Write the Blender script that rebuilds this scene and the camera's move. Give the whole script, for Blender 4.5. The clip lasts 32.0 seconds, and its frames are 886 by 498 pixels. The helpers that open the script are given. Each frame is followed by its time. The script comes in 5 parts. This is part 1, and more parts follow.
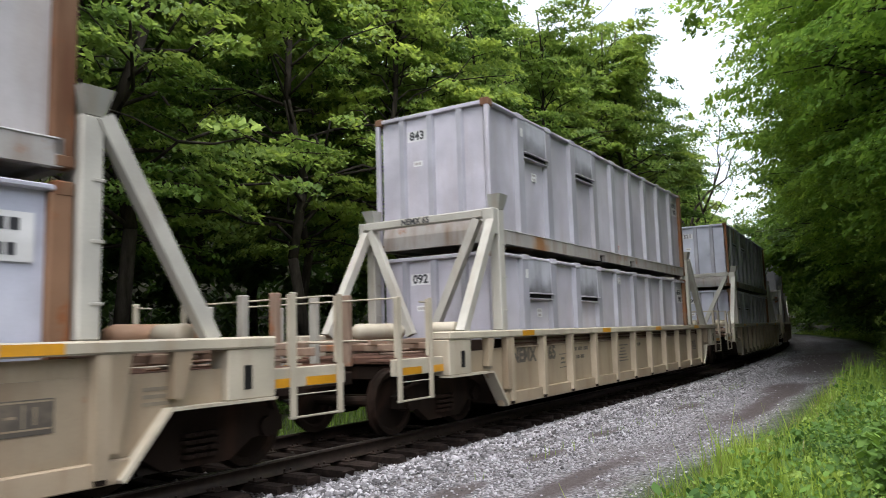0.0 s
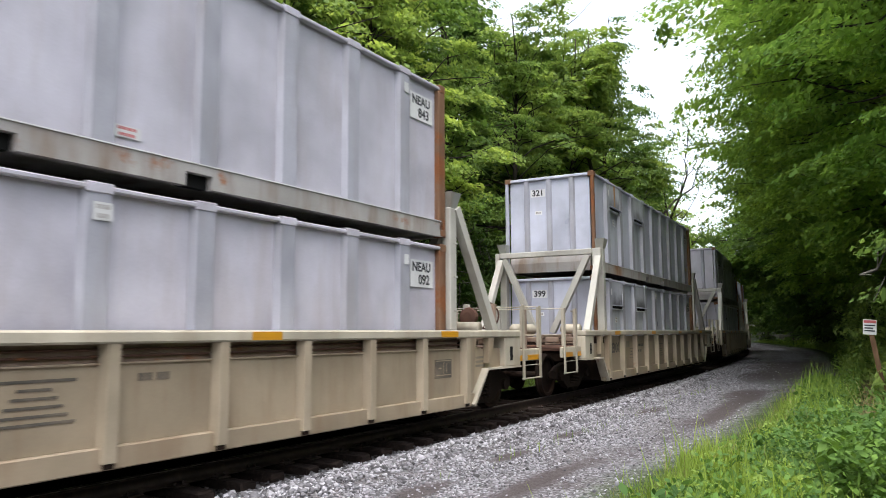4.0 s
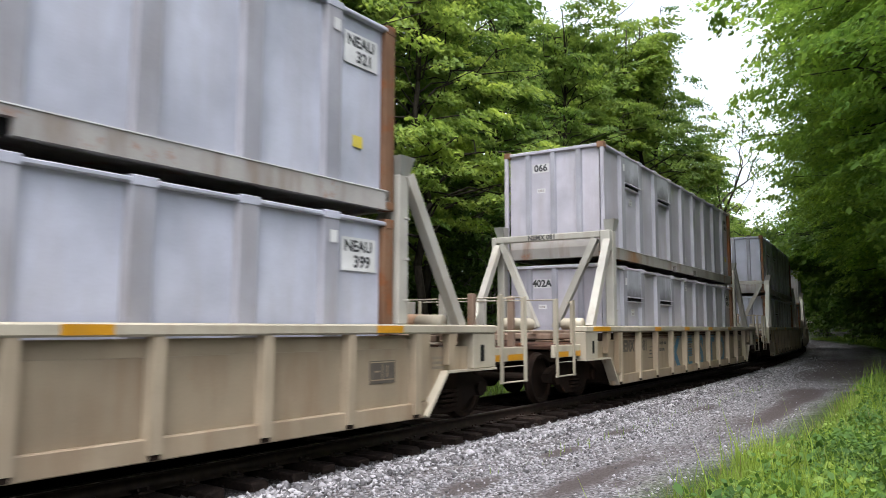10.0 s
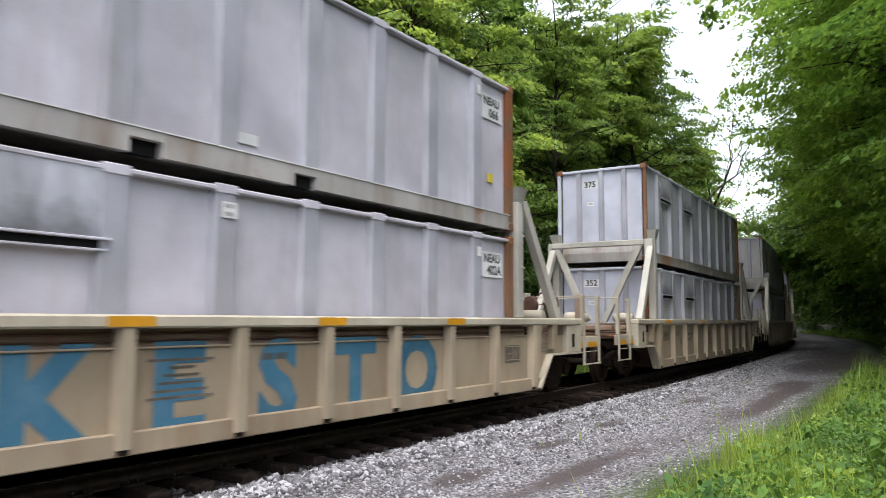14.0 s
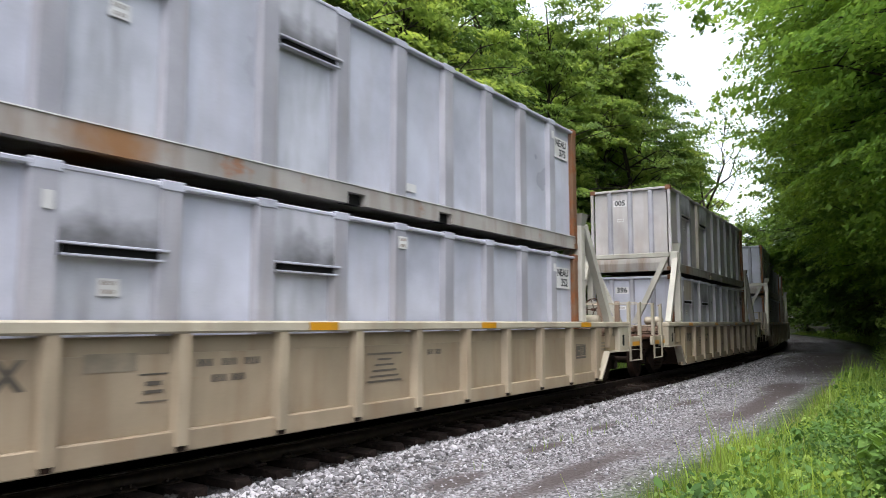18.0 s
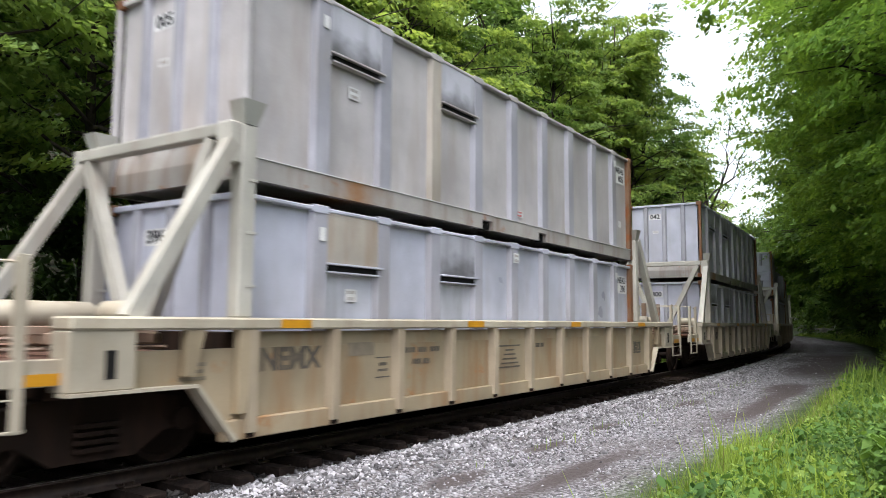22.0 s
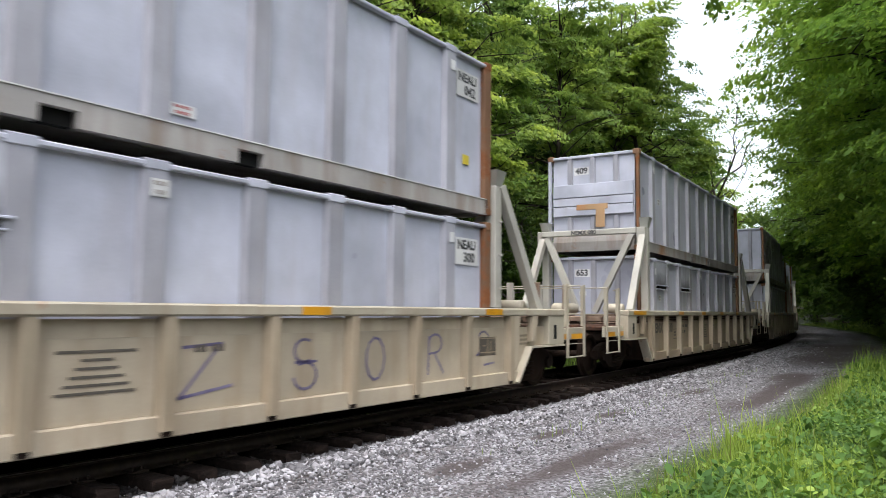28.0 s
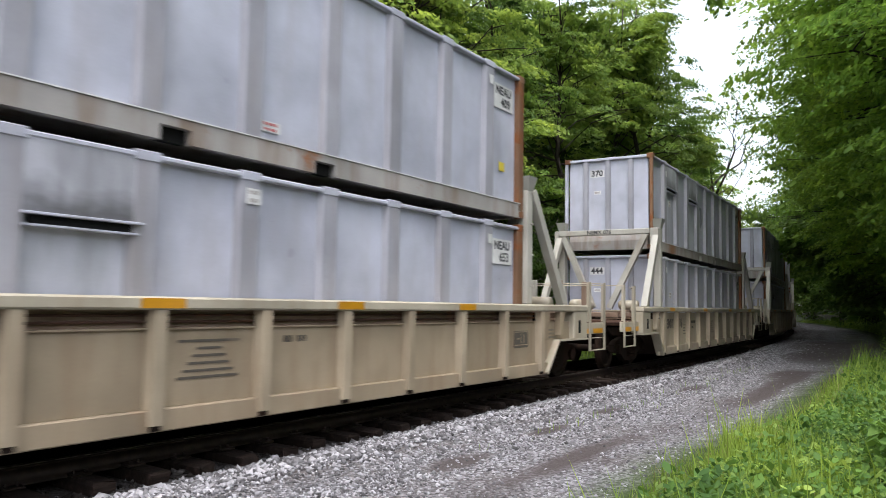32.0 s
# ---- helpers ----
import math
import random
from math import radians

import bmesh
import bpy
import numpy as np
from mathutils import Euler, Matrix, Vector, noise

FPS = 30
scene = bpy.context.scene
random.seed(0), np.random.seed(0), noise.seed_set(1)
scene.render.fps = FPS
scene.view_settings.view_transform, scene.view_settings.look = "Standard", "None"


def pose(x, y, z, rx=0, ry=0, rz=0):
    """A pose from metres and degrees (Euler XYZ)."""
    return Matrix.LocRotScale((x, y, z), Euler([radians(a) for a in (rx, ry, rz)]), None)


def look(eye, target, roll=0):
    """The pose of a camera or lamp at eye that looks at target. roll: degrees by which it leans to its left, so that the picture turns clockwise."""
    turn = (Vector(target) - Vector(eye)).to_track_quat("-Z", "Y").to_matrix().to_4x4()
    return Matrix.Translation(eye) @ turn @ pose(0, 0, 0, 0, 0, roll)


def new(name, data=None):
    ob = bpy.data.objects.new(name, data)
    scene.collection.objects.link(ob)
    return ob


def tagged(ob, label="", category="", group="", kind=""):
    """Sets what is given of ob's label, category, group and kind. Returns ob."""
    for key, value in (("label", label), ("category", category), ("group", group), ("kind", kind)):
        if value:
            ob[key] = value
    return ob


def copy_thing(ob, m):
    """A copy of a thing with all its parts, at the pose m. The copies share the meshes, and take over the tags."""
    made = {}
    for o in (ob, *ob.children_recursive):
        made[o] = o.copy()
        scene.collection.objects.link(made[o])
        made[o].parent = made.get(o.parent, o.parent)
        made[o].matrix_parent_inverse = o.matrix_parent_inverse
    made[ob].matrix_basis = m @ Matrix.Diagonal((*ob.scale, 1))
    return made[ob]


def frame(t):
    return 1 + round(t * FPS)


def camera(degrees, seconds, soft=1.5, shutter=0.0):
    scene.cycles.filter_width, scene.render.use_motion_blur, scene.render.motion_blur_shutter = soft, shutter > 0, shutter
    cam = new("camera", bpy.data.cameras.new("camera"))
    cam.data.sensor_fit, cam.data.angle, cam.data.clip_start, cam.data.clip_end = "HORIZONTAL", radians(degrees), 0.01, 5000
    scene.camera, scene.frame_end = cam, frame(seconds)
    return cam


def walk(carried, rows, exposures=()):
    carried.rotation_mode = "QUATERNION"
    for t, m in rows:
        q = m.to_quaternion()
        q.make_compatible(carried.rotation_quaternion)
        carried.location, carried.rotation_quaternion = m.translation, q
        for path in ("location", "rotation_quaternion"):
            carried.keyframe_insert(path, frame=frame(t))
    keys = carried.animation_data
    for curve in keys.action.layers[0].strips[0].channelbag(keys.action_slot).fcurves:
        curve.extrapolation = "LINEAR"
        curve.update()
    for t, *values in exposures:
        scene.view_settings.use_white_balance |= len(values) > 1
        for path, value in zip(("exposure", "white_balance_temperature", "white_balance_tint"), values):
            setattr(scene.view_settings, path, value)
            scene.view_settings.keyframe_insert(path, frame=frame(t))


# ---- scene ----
LENS = 61.34
CAM = [
    (0, 0.000, -0.000, 1.600, 0.28, 6.38, 1.64), (0.5, -0.020, -0.012, 1.587, -0.59, 6.18, 1.42), (1, -0.026, -0.002, 1.587, -0.59, 6.15, 0.98),
    (1.5, -0.030, 0.007, 1.580, -1.78, 6.30, 1.01), (2, -0.031, -0.012, 1.562, -2.86, 6.07, 0.88), (2.5, -0.029, -0.005, 1.573, -2.97, 6.26, 0.69),
    (3, -0.028, -0.001, 1.578, -2.94, 6.31, 0.42), (3.5, -0.038, 0.007, 1.575, -2.80, 6.45, 0.33), (5.5, -0.046, 0.026, 1.587, -0.06, 6.14, 0.37),
    (6, -0.052, 0.023, 1.583, 0.28, 6.23, 0.28), (6.5, -0.064, 0.008, 1.575, 0.47, 6.15, 0.29), (7, -0.066, 0.010, 1.577, 0.48, 6.31, 0.19),
    (7.5, -0.054, 0.021, 1.585, 0.69, 6.32, 0.20), (8, -0.073, 0.025, 1.588, 0.89, 6.36, 0.04), (8.5, -0.063, 0.029, 1.587, 0.65, 6.22, 0.01),
    (9, -0.066, 0.023, 1.588, 0.54, 6.24, -0.15), (9.5, -0.059, 0.022, 1.580, 0.96, 6.20, -0.16), (10, -0.065, 0.022, 1.585, 1.30, 5.96, -0.15),
    (10.5, -0.073, 0.007, 1.587, 1.39, 5.83, -0.23), (11, -0.062, 0.013, 1.578, 1.52, 5.70, -0.08), (11.5, -0.066, 0.014, 1.581, 1.53, 5.81, -0.10),
    (12, -0.066, 0.017, 1.576, 1.64, 5.78, -0.08), (12.5, -0.062, 0.012, 1.579, 1.32, 5.70, -0.16), (13, -0.061, 0.030, 1.586, 1.46, 5.50, -0.18),
    (13.5, -0.065, 0.036, 1.579, 1.24, 5.22, -0.16), (14, -0.074, 0.037, 1.574, 0.58, 5.44, -0.19), (14.5, -0.063, 0.031, 1.572, 0.13, 5.19, -0.31),
    (16.5, -0.049, 0.010, 1.578, 0.13, 5.66, -0.17), (17, -0.056, 0.019, 1.587, 0.14, 5.48, -0.23), (17.5, -0.057, -0.006, 1.581, 0.26, 5.59, -0.12),
    (18, -0.052, 0.003, 1.590, 0.15, 5.66, 0.04), (18.5, -0.064, -0.011, 1.568, 0.10, 5.63, 0.03), (19, -0.065, -0.011, 1.575, -0.12, 5.66, -0.00),
    (19.5, -0.078, -0.021, 1.567, -0.39, 5.86, -0.13), (20, -0.065, -0.012, 1.582, -0.20, 5.61, -0.24), (20.5, -0.055, 0.013, 1.577, -0.11, 5.37, -0.43),
    (21, -0.063, 0.015, 1.573, -0.12, 5.46, -0.43), (21.5, -0.060, -0.004, 1.574, 0.10, 5.56, -0.36), (22, -0.059, 0.002, 1.580, 0.35, 5.60, -0.33),
    (22.5, -0.051, 0.006, 1.581, 0.29, 5.46, -0.24), (23, -0.054, 0.007, 1.582, 0.51, 5.39, -0.11), (23.5, -0.072, -0.006, 1.571, 0.35, 5.17, -0.35),
    (24, -0.080, 0.002, 1.570, 0.73, 4.95, -0.55), (24.5, -0.095, 0.000, 1.565, 0.85, 5.09, -0.58), (26.5, -0.070, 0.015, 1.576, 1.00, 4.85, -0.63),
    (27, -0.069, 0.012, 1.582, 0.86, 4.78, -0.60), (27.5, -0.074, 0.013, 1.574, 0.81, 4.61, -0.63), (28, -0.074, 0.021, 1.568, 0.75, 4.72, -0.49),
    (28.5, -0.075, 0.018, 1.569, 0.92, 4.91, -0.74), (29, -0.079, 0.017, 1.578, 0.86, 4.83, -0.73), (29.5, -0.078, 0.020, 1.576, 0.76, 4.42, -0.79),
    (30, -0.071, 0.023, 1.574, 0.82, 4.36, -0.84), (30.5, -0.076, 0.029, 1.571, 0.81, 4.34, -0.87), (31, -0.074, 0.023, 1.576, 0.85, 4.37, -0.81),
    (31.5, -0.079, 0.028, 1.573, 0.65, 4.45, -0.79), (32, -0.076, 0.039, 1.580, 0.60, 4.28, -0.92)]
# arc length of the second wagon's load front along the line, second by second
RUN = [
    (0, 10.68), (0.5, 9.20), (1, 7.71), (1.5, 6.16), (2, 4.58), (2.5, 2.91), (3, 1.09), (3.5, -0.64),
    (5.5, -7.36), (6, -9.23), (6.5, -11.09), (7, -13.01), (7.5, -15.01), (8, -16.95), (8.5, -18.83), (9, -20.77),
    (9.5, -22.74), (10, -24.79), (10.5, -26.82), (11, -28.84), (11.5, -30.80), (12, -32.81), (12.5, -34.87), (13, -36.87),
    (13.5, -38.91), (14, -40.96), (14.5, -42.99), (16.5, -51.23), (17, -53.37), (17.5, -55.48), (18, -57.51), (18.5, -59.52),
    (19, -61.46), (19.5, -63.57), (20, -65.57), (20.5, -67.70), (21, -69.80), (21.5, -71.78), (22, -73.86), (22.5, -76.10),
    (23, -78.33), (23.5, -80.54), (24, -82.75), (24.5, -84.98), (26.5, -94.05), (27, -96.38), (27.5, -98.65), (28, -100.88),
    (28.5, -103.18), (29, -105.55), (29.5, -107.87), (30, -110.13), (30.5, -112.45), (31, -114.82), (31.5, -117.18), (32, -119.48)]

cam = camera(LENS, 32.0, soft=0.3, shutter=0.5)
walk(cam, [(t, pose(x, y, z, 90 + pitch, roll, yaw)) for t, x, y, z, yaw, pitch, roll in CAM],
     exposures=[(0, -0.10, 6380, 10), (1, 0.22, 6380, 10), (2, 0.32, 6380, 10), (3, 0.10, 6380, 10), (6, 0.04, 6380, 10), (7, 0.18, 6380, 10), (8, 0.12, 6380, 10), (10, 0.00, 6380, 10), (11, -0.04, 6380, 10), (12, 0.02, 6380, 10), (13, 0.10, 6380, 10), (14, 0.02, 6380, 10), (17, 0.22, 6380, 10), (18, 0.08, 6380, 10), (20, -0.15, 6380, 10), (21, 0.00, 6380, 10), (22, 0.17, 6380, 10), (23, 0.04, 6380, 10), (27, 0.08, 6380, 10), (28, 0.00, 6380, 10), (29, 0.00, 6380, 10), (31, 0.16, 6380, 10), (32, -0.05, 6380, 10)])

# ---------------------------------------------------------------- light
world = bpy.data.worlds.new("overcast")
scene.world = world
world.use_nodes = True
wn, wl = world.node_tree.nodes, world.node_tree.links
sky = wn.new("ShaderNodeTexSky")
sky.sky_type, sky.sun_disc = "NISHITA", False
sky.sun_elevation, sky.sun_rotation = radians(69), radians(189)
sky.air_density, sky.dust_density = 1.0, 4.0
grey = wn.new("ShaderNodeHueSaturation")
grey.inputs["Saturation"].default_value = 0.36
wl.new(sky.outputs["Color"], grey.inputs["Color"])
wl.new(grey.outputs["Color"], wn["Background"].inputs["Color"])
wn["Background"].inputs["Strength"].default_value = 0.5
sun_data = bpy.data.lights.new("sun", "SUN")
sun_data.energy, sun_data.angle, sun_data.color = 0.85, radians(40), (1.0, 0.97, 0.92)
sun = new("sun", sun_data)
sun.matrix_world = look((0, 0, 30), (1.0, 6.5, 12.6))

# ---------------------------------------------------------------- the line: a gentle left-hand curve
TH0, K1, K2, OFF = 34.2, 0.112, 0.060, 7.465
RAIL = 0.17


def heading(s):
    c = np.clip(s, -25, 150)
    return TH0 - K1 * c - K2 * c * np.abs(c) / 100


S_TAB = np.arange(-90, 320, 0.25)
_h = np.radians(heading(S_TAB + 0.125))
_x, _y = np.cumsum(np.sin(_h)) * 0.25, np.cumsum(np.cos(_h)) * 0.25
_z = int(90 / 0.25) - 1
X_TAB = np.concatenate([[0], _x])[:-1] - _x[_z] - OFF * math.cos(radians(TH0))
Y_TAB = np.concatenate([[0], _y])[:-1] - _y[_z] + OFF * math.sin(radians(TH0))


def line(s, side=0.0):
    """A point of the plan at arc length s, side metres to the left of the line's centre."""
    a = np.radians(heading(s))
    return (np.interp(s, S_TAB, X_TAB) - side * np.cos(a), np.interp(s, S_TAB, Y_TAB) + side * np.sin(a))


def off_line(x, y):
    """Arc length and left offset of plan points from the line."""
    x, y = np.atleast_1d(x), np.atleast_1d(y)
    tx, ty, ts = X_TAB[::8], Y_TAB[::8], S_TAB[::8]
    k = np.empty(len(x), int)
    for i in range(0, len(x), 4000):
        k[i:i + 4000] = np.argmin((x[i:i + 4000, None] - tx) ** 2 + (y[i:i + 4000, None] - ty) ** 2, axis=1)
    a = np.radians(heading(ts[k]))
    dx, dy = x - tx[k], y - ty[k]
    return ts[k] + dx * np.sin(a) + dy * np.cos(a), -dx * np.cos(a) + dy * np.sin(a)


def ease(a, b, x):
    q = np.clip((x - a) / (b - a), 0, 1)
    return q * q * (3 - 2 * q)


def verge_shift(s):
    """The lane widens past the near verge."""
    return -0.3 - 0.75 * ease(19.5, 23.5, s) * (1 - ease(60, 85, s)) + 0.2 * (1 - ease(8, 12, s))


def height(x, y):
    """The lie of the land, with added hillsides that block sky between the trees."""
    s, l = off_line(x, y)
    z = -0.10 - 0.20 * ease(1.5, 3.2, l) + 0.9 * ease(9, 34, l) + 46 * ease(34, 85, l)
    z = z + 0.10 * ease(-1.35, -2.3, l) + 0.10 * ease(-4.5, -6.0, l) - 0.12 * ease(-6.8, -7.6, l) * ease(12, 20, s)
    z = z + 1.6 * ease(-7.5, -12.5, l) * ease(10, 26, s) + 5 * ease(-11, -30, l) + 24 * ease(-24, -80, l)
    z = z + 0.03 * np.sin(x * 1.3 + 0.7 * y) * np.sin(0.9 * y) * ease(2.2, 5, np.abs(l))
    return z


# ---------------------------------------------------------------- materials
def material(name, rough=0.6, metal=0.0):
    m = bpy.data.materials.new(name)
    m.use_nodes = True
    b = m.node_tree.nodes["Principled BSDF"]
    b.inputs["Roughness"].default_value, b.inputs["Metallic"].default_value = rough, metal
    return m, m.node_tree.nodes, m.node_tree.links, b


def rgb(*c):
    return (*c, 1.0)


def noise_node(n, l, coords, scale, detail=4.0, rough=0.55, squeeze=None):
    t = n.new("ShaderNodeTexNoise")
    t.inputs["Scale"].default_value, t.inputs["Detail"].default_value = scale, detail
    t.inputs["Roughness"].default_value = rough
    if squeeze:
        mp = n.new("ShaderNodeMapping")
        mp.inputs["Scale"].default_value = squeeze
        l.new(coords, mp.inputs["Vector"])
        coords = mp.outputs["Vector"]
    l.new(coords, t.inputs["Vector"])
    return t


def ramp(n, l, value, stops):
    r = n.new("ShaderNodeValToRGB")
    e = r.color_ramp.elements
    while len(e) < len(stops):
        e.new(0.5)
    for k, (p, c) in enumerate(stops):
        e[k].position, e[k].color = p, rgb(*c) if len(c) == 3 else c
    l.new(value, r.inputs["Fac"])
    return r.outputs["Color"]


def mix(n, l, kind, fac, a, b):
    m = n.new("ShaderNodeMix")
    m.data_type, m.blend_type = "RGBA", kind
    for socket, v in ((m.inputs[0], fac), (m.inputs[6], a), (m.inputs[7], b)):
        if isinstance(v, bpy.types.NodeSocket):
            l.new(v, socket)
        else:
            socket.default_value = v
    return m.outputs[2]


def bump(n, l, b, value, strength, dist):
    k = n.new("ShaderNodeBump")
    k.inputs["Strength"].default_value, k.inputs["Distance"].default_value = strength, dist
    l.new(value, k.inputs["Height"])
    l.new(k.outputs["Normal"], b.inputs["Normal"])


def shifted(n, l, amount=40.0):
    """Object coordinates, moved by a random step for each object."""
    tc, info, add = n.new("ShaderNodeTexCoord"), n.new("ShaderNodeObjectInfo"), n.new("ShaderNodeVectorMath")
    mul = n.new("ShaderNodeMath")
    mul.operation, mul.inputs[1].default_value = "MULTIPLY", amount
    l.new(info.outputs["Random"], mul.inputs[0])
    l.new(tc.outputs["Object"], add.inputs[0])
    l.new(mul.outputs[0], add.inputs[1])
    return add.outputs[0], info.outputs["Random"]


def painted_steel(name, base, stain, amount, rust=(0.17, 0.065, 0.025), rusty=0.0, rough=0.55):
    """Weathered paint: blotches, runs down the sheet, and rust patches."""
    m, n, l, b = material(name, rough)
    b.inputs["Specular IOR Level"].default_value = 0.12 if rough > 0.75 else 0.5
    co, rnd = shifted(n, l)
    big = noise_node(n, l, co, 0.9, 3)
    run = noise_node(n, l, co, 3.0, 4, 0.6, (1.0, 1.0, 0.16))
    fine = noise_node(n, l, co, 45.0, 3)
    col = mix(n, l, "MIX", ramp(n, l, big.outputs[0], [(0.35, (0, 0, 0)), (0.7, (1, 1, 1))]),
              rgb(*[c * 0.78 for c in base]), rgb(*[min(1, c * 1.16) for c in base]))
    col = mix(n, l, "MIX", ramp(n, l, run.outputs[0], [(0.48, (0, 0, 0)), (0.72, (amount,) * 3)]), col, rgb(*stain))
    patch = noise_node(n, l, co, 1.7, 7, 0.7)
    edge = 0.72 - 0.34 * rusty
    col = mix(n, l, "MIX", ramp(n, l, patch.outputs[0], [(edge, (0, 0, 0)), (edge + 0.09, (0.9, 0.9, 0.9))]), col,
              mix(n, l, "MIX", fine.outputs[0], rgb(*rust), rgb(*[min(1, c * 2.3) for c in rust])))
    col = mix(n, l, "MULTIPLY", 0.25, col, ramp(n, l, fine.outputs[0], [(0.3, (0.7, 0.7, 0.7)), (0.7, (1, 1, 1))]))
    l.new(col, b.inputs["Base Color"])
    l.new(ramp(n, l, big.outputs[0], [(0.3, (rough - 0.12,) * 3), (0.7, (rough + 0.15,) * 3)]), b.inputs["Roughness"])
    dent = noise_node(n, l, co, 2.2, 2)
    bump(n, l, b, dent.outputs[0], 0.18, 0.05)
    return m


GREY_A = painted_steel("grey_paint_a", (0.47, 0.455, 0.515), (0.35, 0.30, 0.30), 0.4, rough=0.40)
GREY_B = painted_steel("grey_paint_b", (0.465, 0.48, 0.565), (0.36, 0.335, 0.355), 0.38, rough=0.38)
GREY_C = painted_steel("grey_paint_c", (0.435, 0.415, 0.42), (0.32, 0.265, 0.22), 0.5, rusty=0.1, rough=0.45)
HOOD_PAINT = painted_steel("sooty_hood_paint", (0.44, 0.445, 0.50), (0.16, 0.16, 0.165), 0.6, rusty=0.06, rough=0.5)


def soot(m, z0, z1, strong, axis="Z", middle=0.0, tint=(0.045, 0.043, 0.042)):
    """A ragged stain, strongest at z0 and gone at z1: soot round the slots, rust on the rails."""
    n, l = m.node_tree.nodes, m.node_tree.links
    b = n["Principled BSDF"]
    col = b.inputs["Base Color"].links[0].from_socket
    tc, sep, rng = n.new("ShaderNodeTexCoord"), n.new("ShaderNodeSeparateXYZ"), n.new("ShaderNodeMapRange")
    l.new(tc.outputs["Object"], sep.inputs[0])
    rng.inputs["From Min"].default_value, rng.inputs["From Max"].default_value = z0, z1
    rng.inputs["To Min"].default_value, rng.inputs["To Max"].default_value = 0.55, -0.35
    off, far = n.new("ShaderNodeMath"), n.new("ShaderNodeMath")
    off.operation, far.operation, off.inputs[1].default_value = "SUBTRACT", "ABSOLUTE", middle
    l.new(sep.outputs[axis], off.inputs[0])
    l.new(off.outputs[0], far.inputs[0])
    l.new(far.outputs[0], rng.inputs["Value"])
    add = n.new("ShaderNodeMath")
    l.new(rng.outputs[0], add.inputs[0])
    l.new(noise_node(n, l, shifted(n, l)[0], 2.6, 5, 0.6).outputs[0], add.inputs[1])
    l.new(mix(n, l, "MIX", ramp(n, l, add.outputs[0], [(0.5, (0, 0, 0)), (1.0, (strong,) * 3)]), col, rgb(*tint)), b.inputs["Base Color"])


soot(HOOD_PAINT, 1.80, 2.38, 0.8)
RIB_PAINT = painted_steel("dusty_rib_paint", (0.34, 0.34, 0.385), (0.25, 0.225, 0.215), 0.5, rough=0.55)
GREY_RAIL = painted_steel("grey_rail_paint", (0.37, 0.35, 0.335), (0.19, 0.13, 0.09), 0.85, rusty=0.34, rough=0.5)
soot(GREY_RAIL, 0.0, 0.9, 0.95, "X", -4.3, (0.25, 0.12, 0.045))
RUST_POST = painted_steel("rusted_post", (0.20, 0.115, 0.07), (0.10, 0.045, 0.025), 0.85, rust=(0.12, 0.045, 0.018), rusty=0.62, rough=0.8)
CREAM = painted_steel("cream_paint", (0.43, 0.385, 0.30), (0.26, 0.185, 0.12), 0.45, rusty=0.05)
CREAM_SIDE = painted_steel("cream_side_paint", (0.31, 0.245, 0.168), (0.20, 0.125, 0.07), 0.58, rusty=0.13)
CREAM_PALE = painted_steel("pale_cream_side_paint", (0.42, 0.355, 0.265), (0.28, 0.20, 0.125), 0.55, rusty=0.06)
CREAM_PATCHY = painted_steel("rust_patched_side_paint", (0.33, 0.265, 0.175), (0.25, 0.135, 0.055), 0.8, rust=(0.20, 0.09, 0.03), rusty=0.36)
STAKE_PAINT = painted_steel("stake_paint", (0.365, 0.30, 0.215), (0.24, 0.165, 0.10), 0.55, rusty=0.1)
ORANGE_RUST = painted_steel("orange_rust_streak", (0.40, 0.25, 0.13), (0.36, 0.14, 0.04), 0.9, rust=(0.26, 0.10, 0.03), rusty=0.5, rough=0.7)
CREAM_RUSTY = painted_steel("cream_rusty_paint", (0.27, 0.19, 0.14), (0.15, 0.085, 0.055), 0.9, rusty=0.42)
BRACE = painted_steel("post_paint", (0.41, 0.395, 0.35), (0.27, 0.21, 0.16), 0.4, rusty=0.06)
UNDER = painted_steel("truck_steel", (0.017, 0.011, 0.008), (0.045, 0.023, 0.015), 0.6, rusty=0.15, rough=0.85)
DARK = painted_steel("black_gap", (0.012, 0.012, 0.012), (0.02, 0.018, 0.015), 0.5, rough=0.9)
WHITE = painted_steel("white_decal", (0.66, 0.66, 0.66), (0.45, 0.43, 0.40), 0.3, rough=0.5)
INK = painted_steel("black_lettering", (0.03, 0.03, 0.035), (0.06, 0.06, 0.06), 0.3, rough=0.6)
RED_INK = painted_steel("red_lettering", (0.42, 0.09, 0.09), (0.45, 0.3, 0.3), 0.3)
FADED = painted_steel("faded_lettering", (0.20, 0.165, 0.12), (0.32, 0.26, 0.18), 0.8)
WORN_INK = painted_steel("worn_black_lettering", (0.085, 0.072, 0.058), (0.23, 0.18, 0.13), 0.65)
TAN = painted_steel("rust_tanned_paint", (0.38, 0.345, 0.30), (0.28, 0.20, 0.14), 0.6, rusty=0.05)
GREY_SOOT = painted_steel("soot_smeared_grey_paint", (0.46, 0.475, 0.54), (0.20, 0.205, 0.21), 0.7, rough=0.42)
YELLOW = painted_steel("yellow_reflector", (0.58, 0.27, 0.01), (0.36, 0.18, 0.03), 0.5, rough=0.45)
PALE_YELLOW = painted_steel("pale_yellow_decal", (0.60, 0.48, 0.05), (0.5, 0.42, 0.2), 0.3)
BLUE_TAG = painted_steel("blue_spray_paint", (0.04, 0.14, 0.22), (0.10, 0.2, 0.26), 0.6)
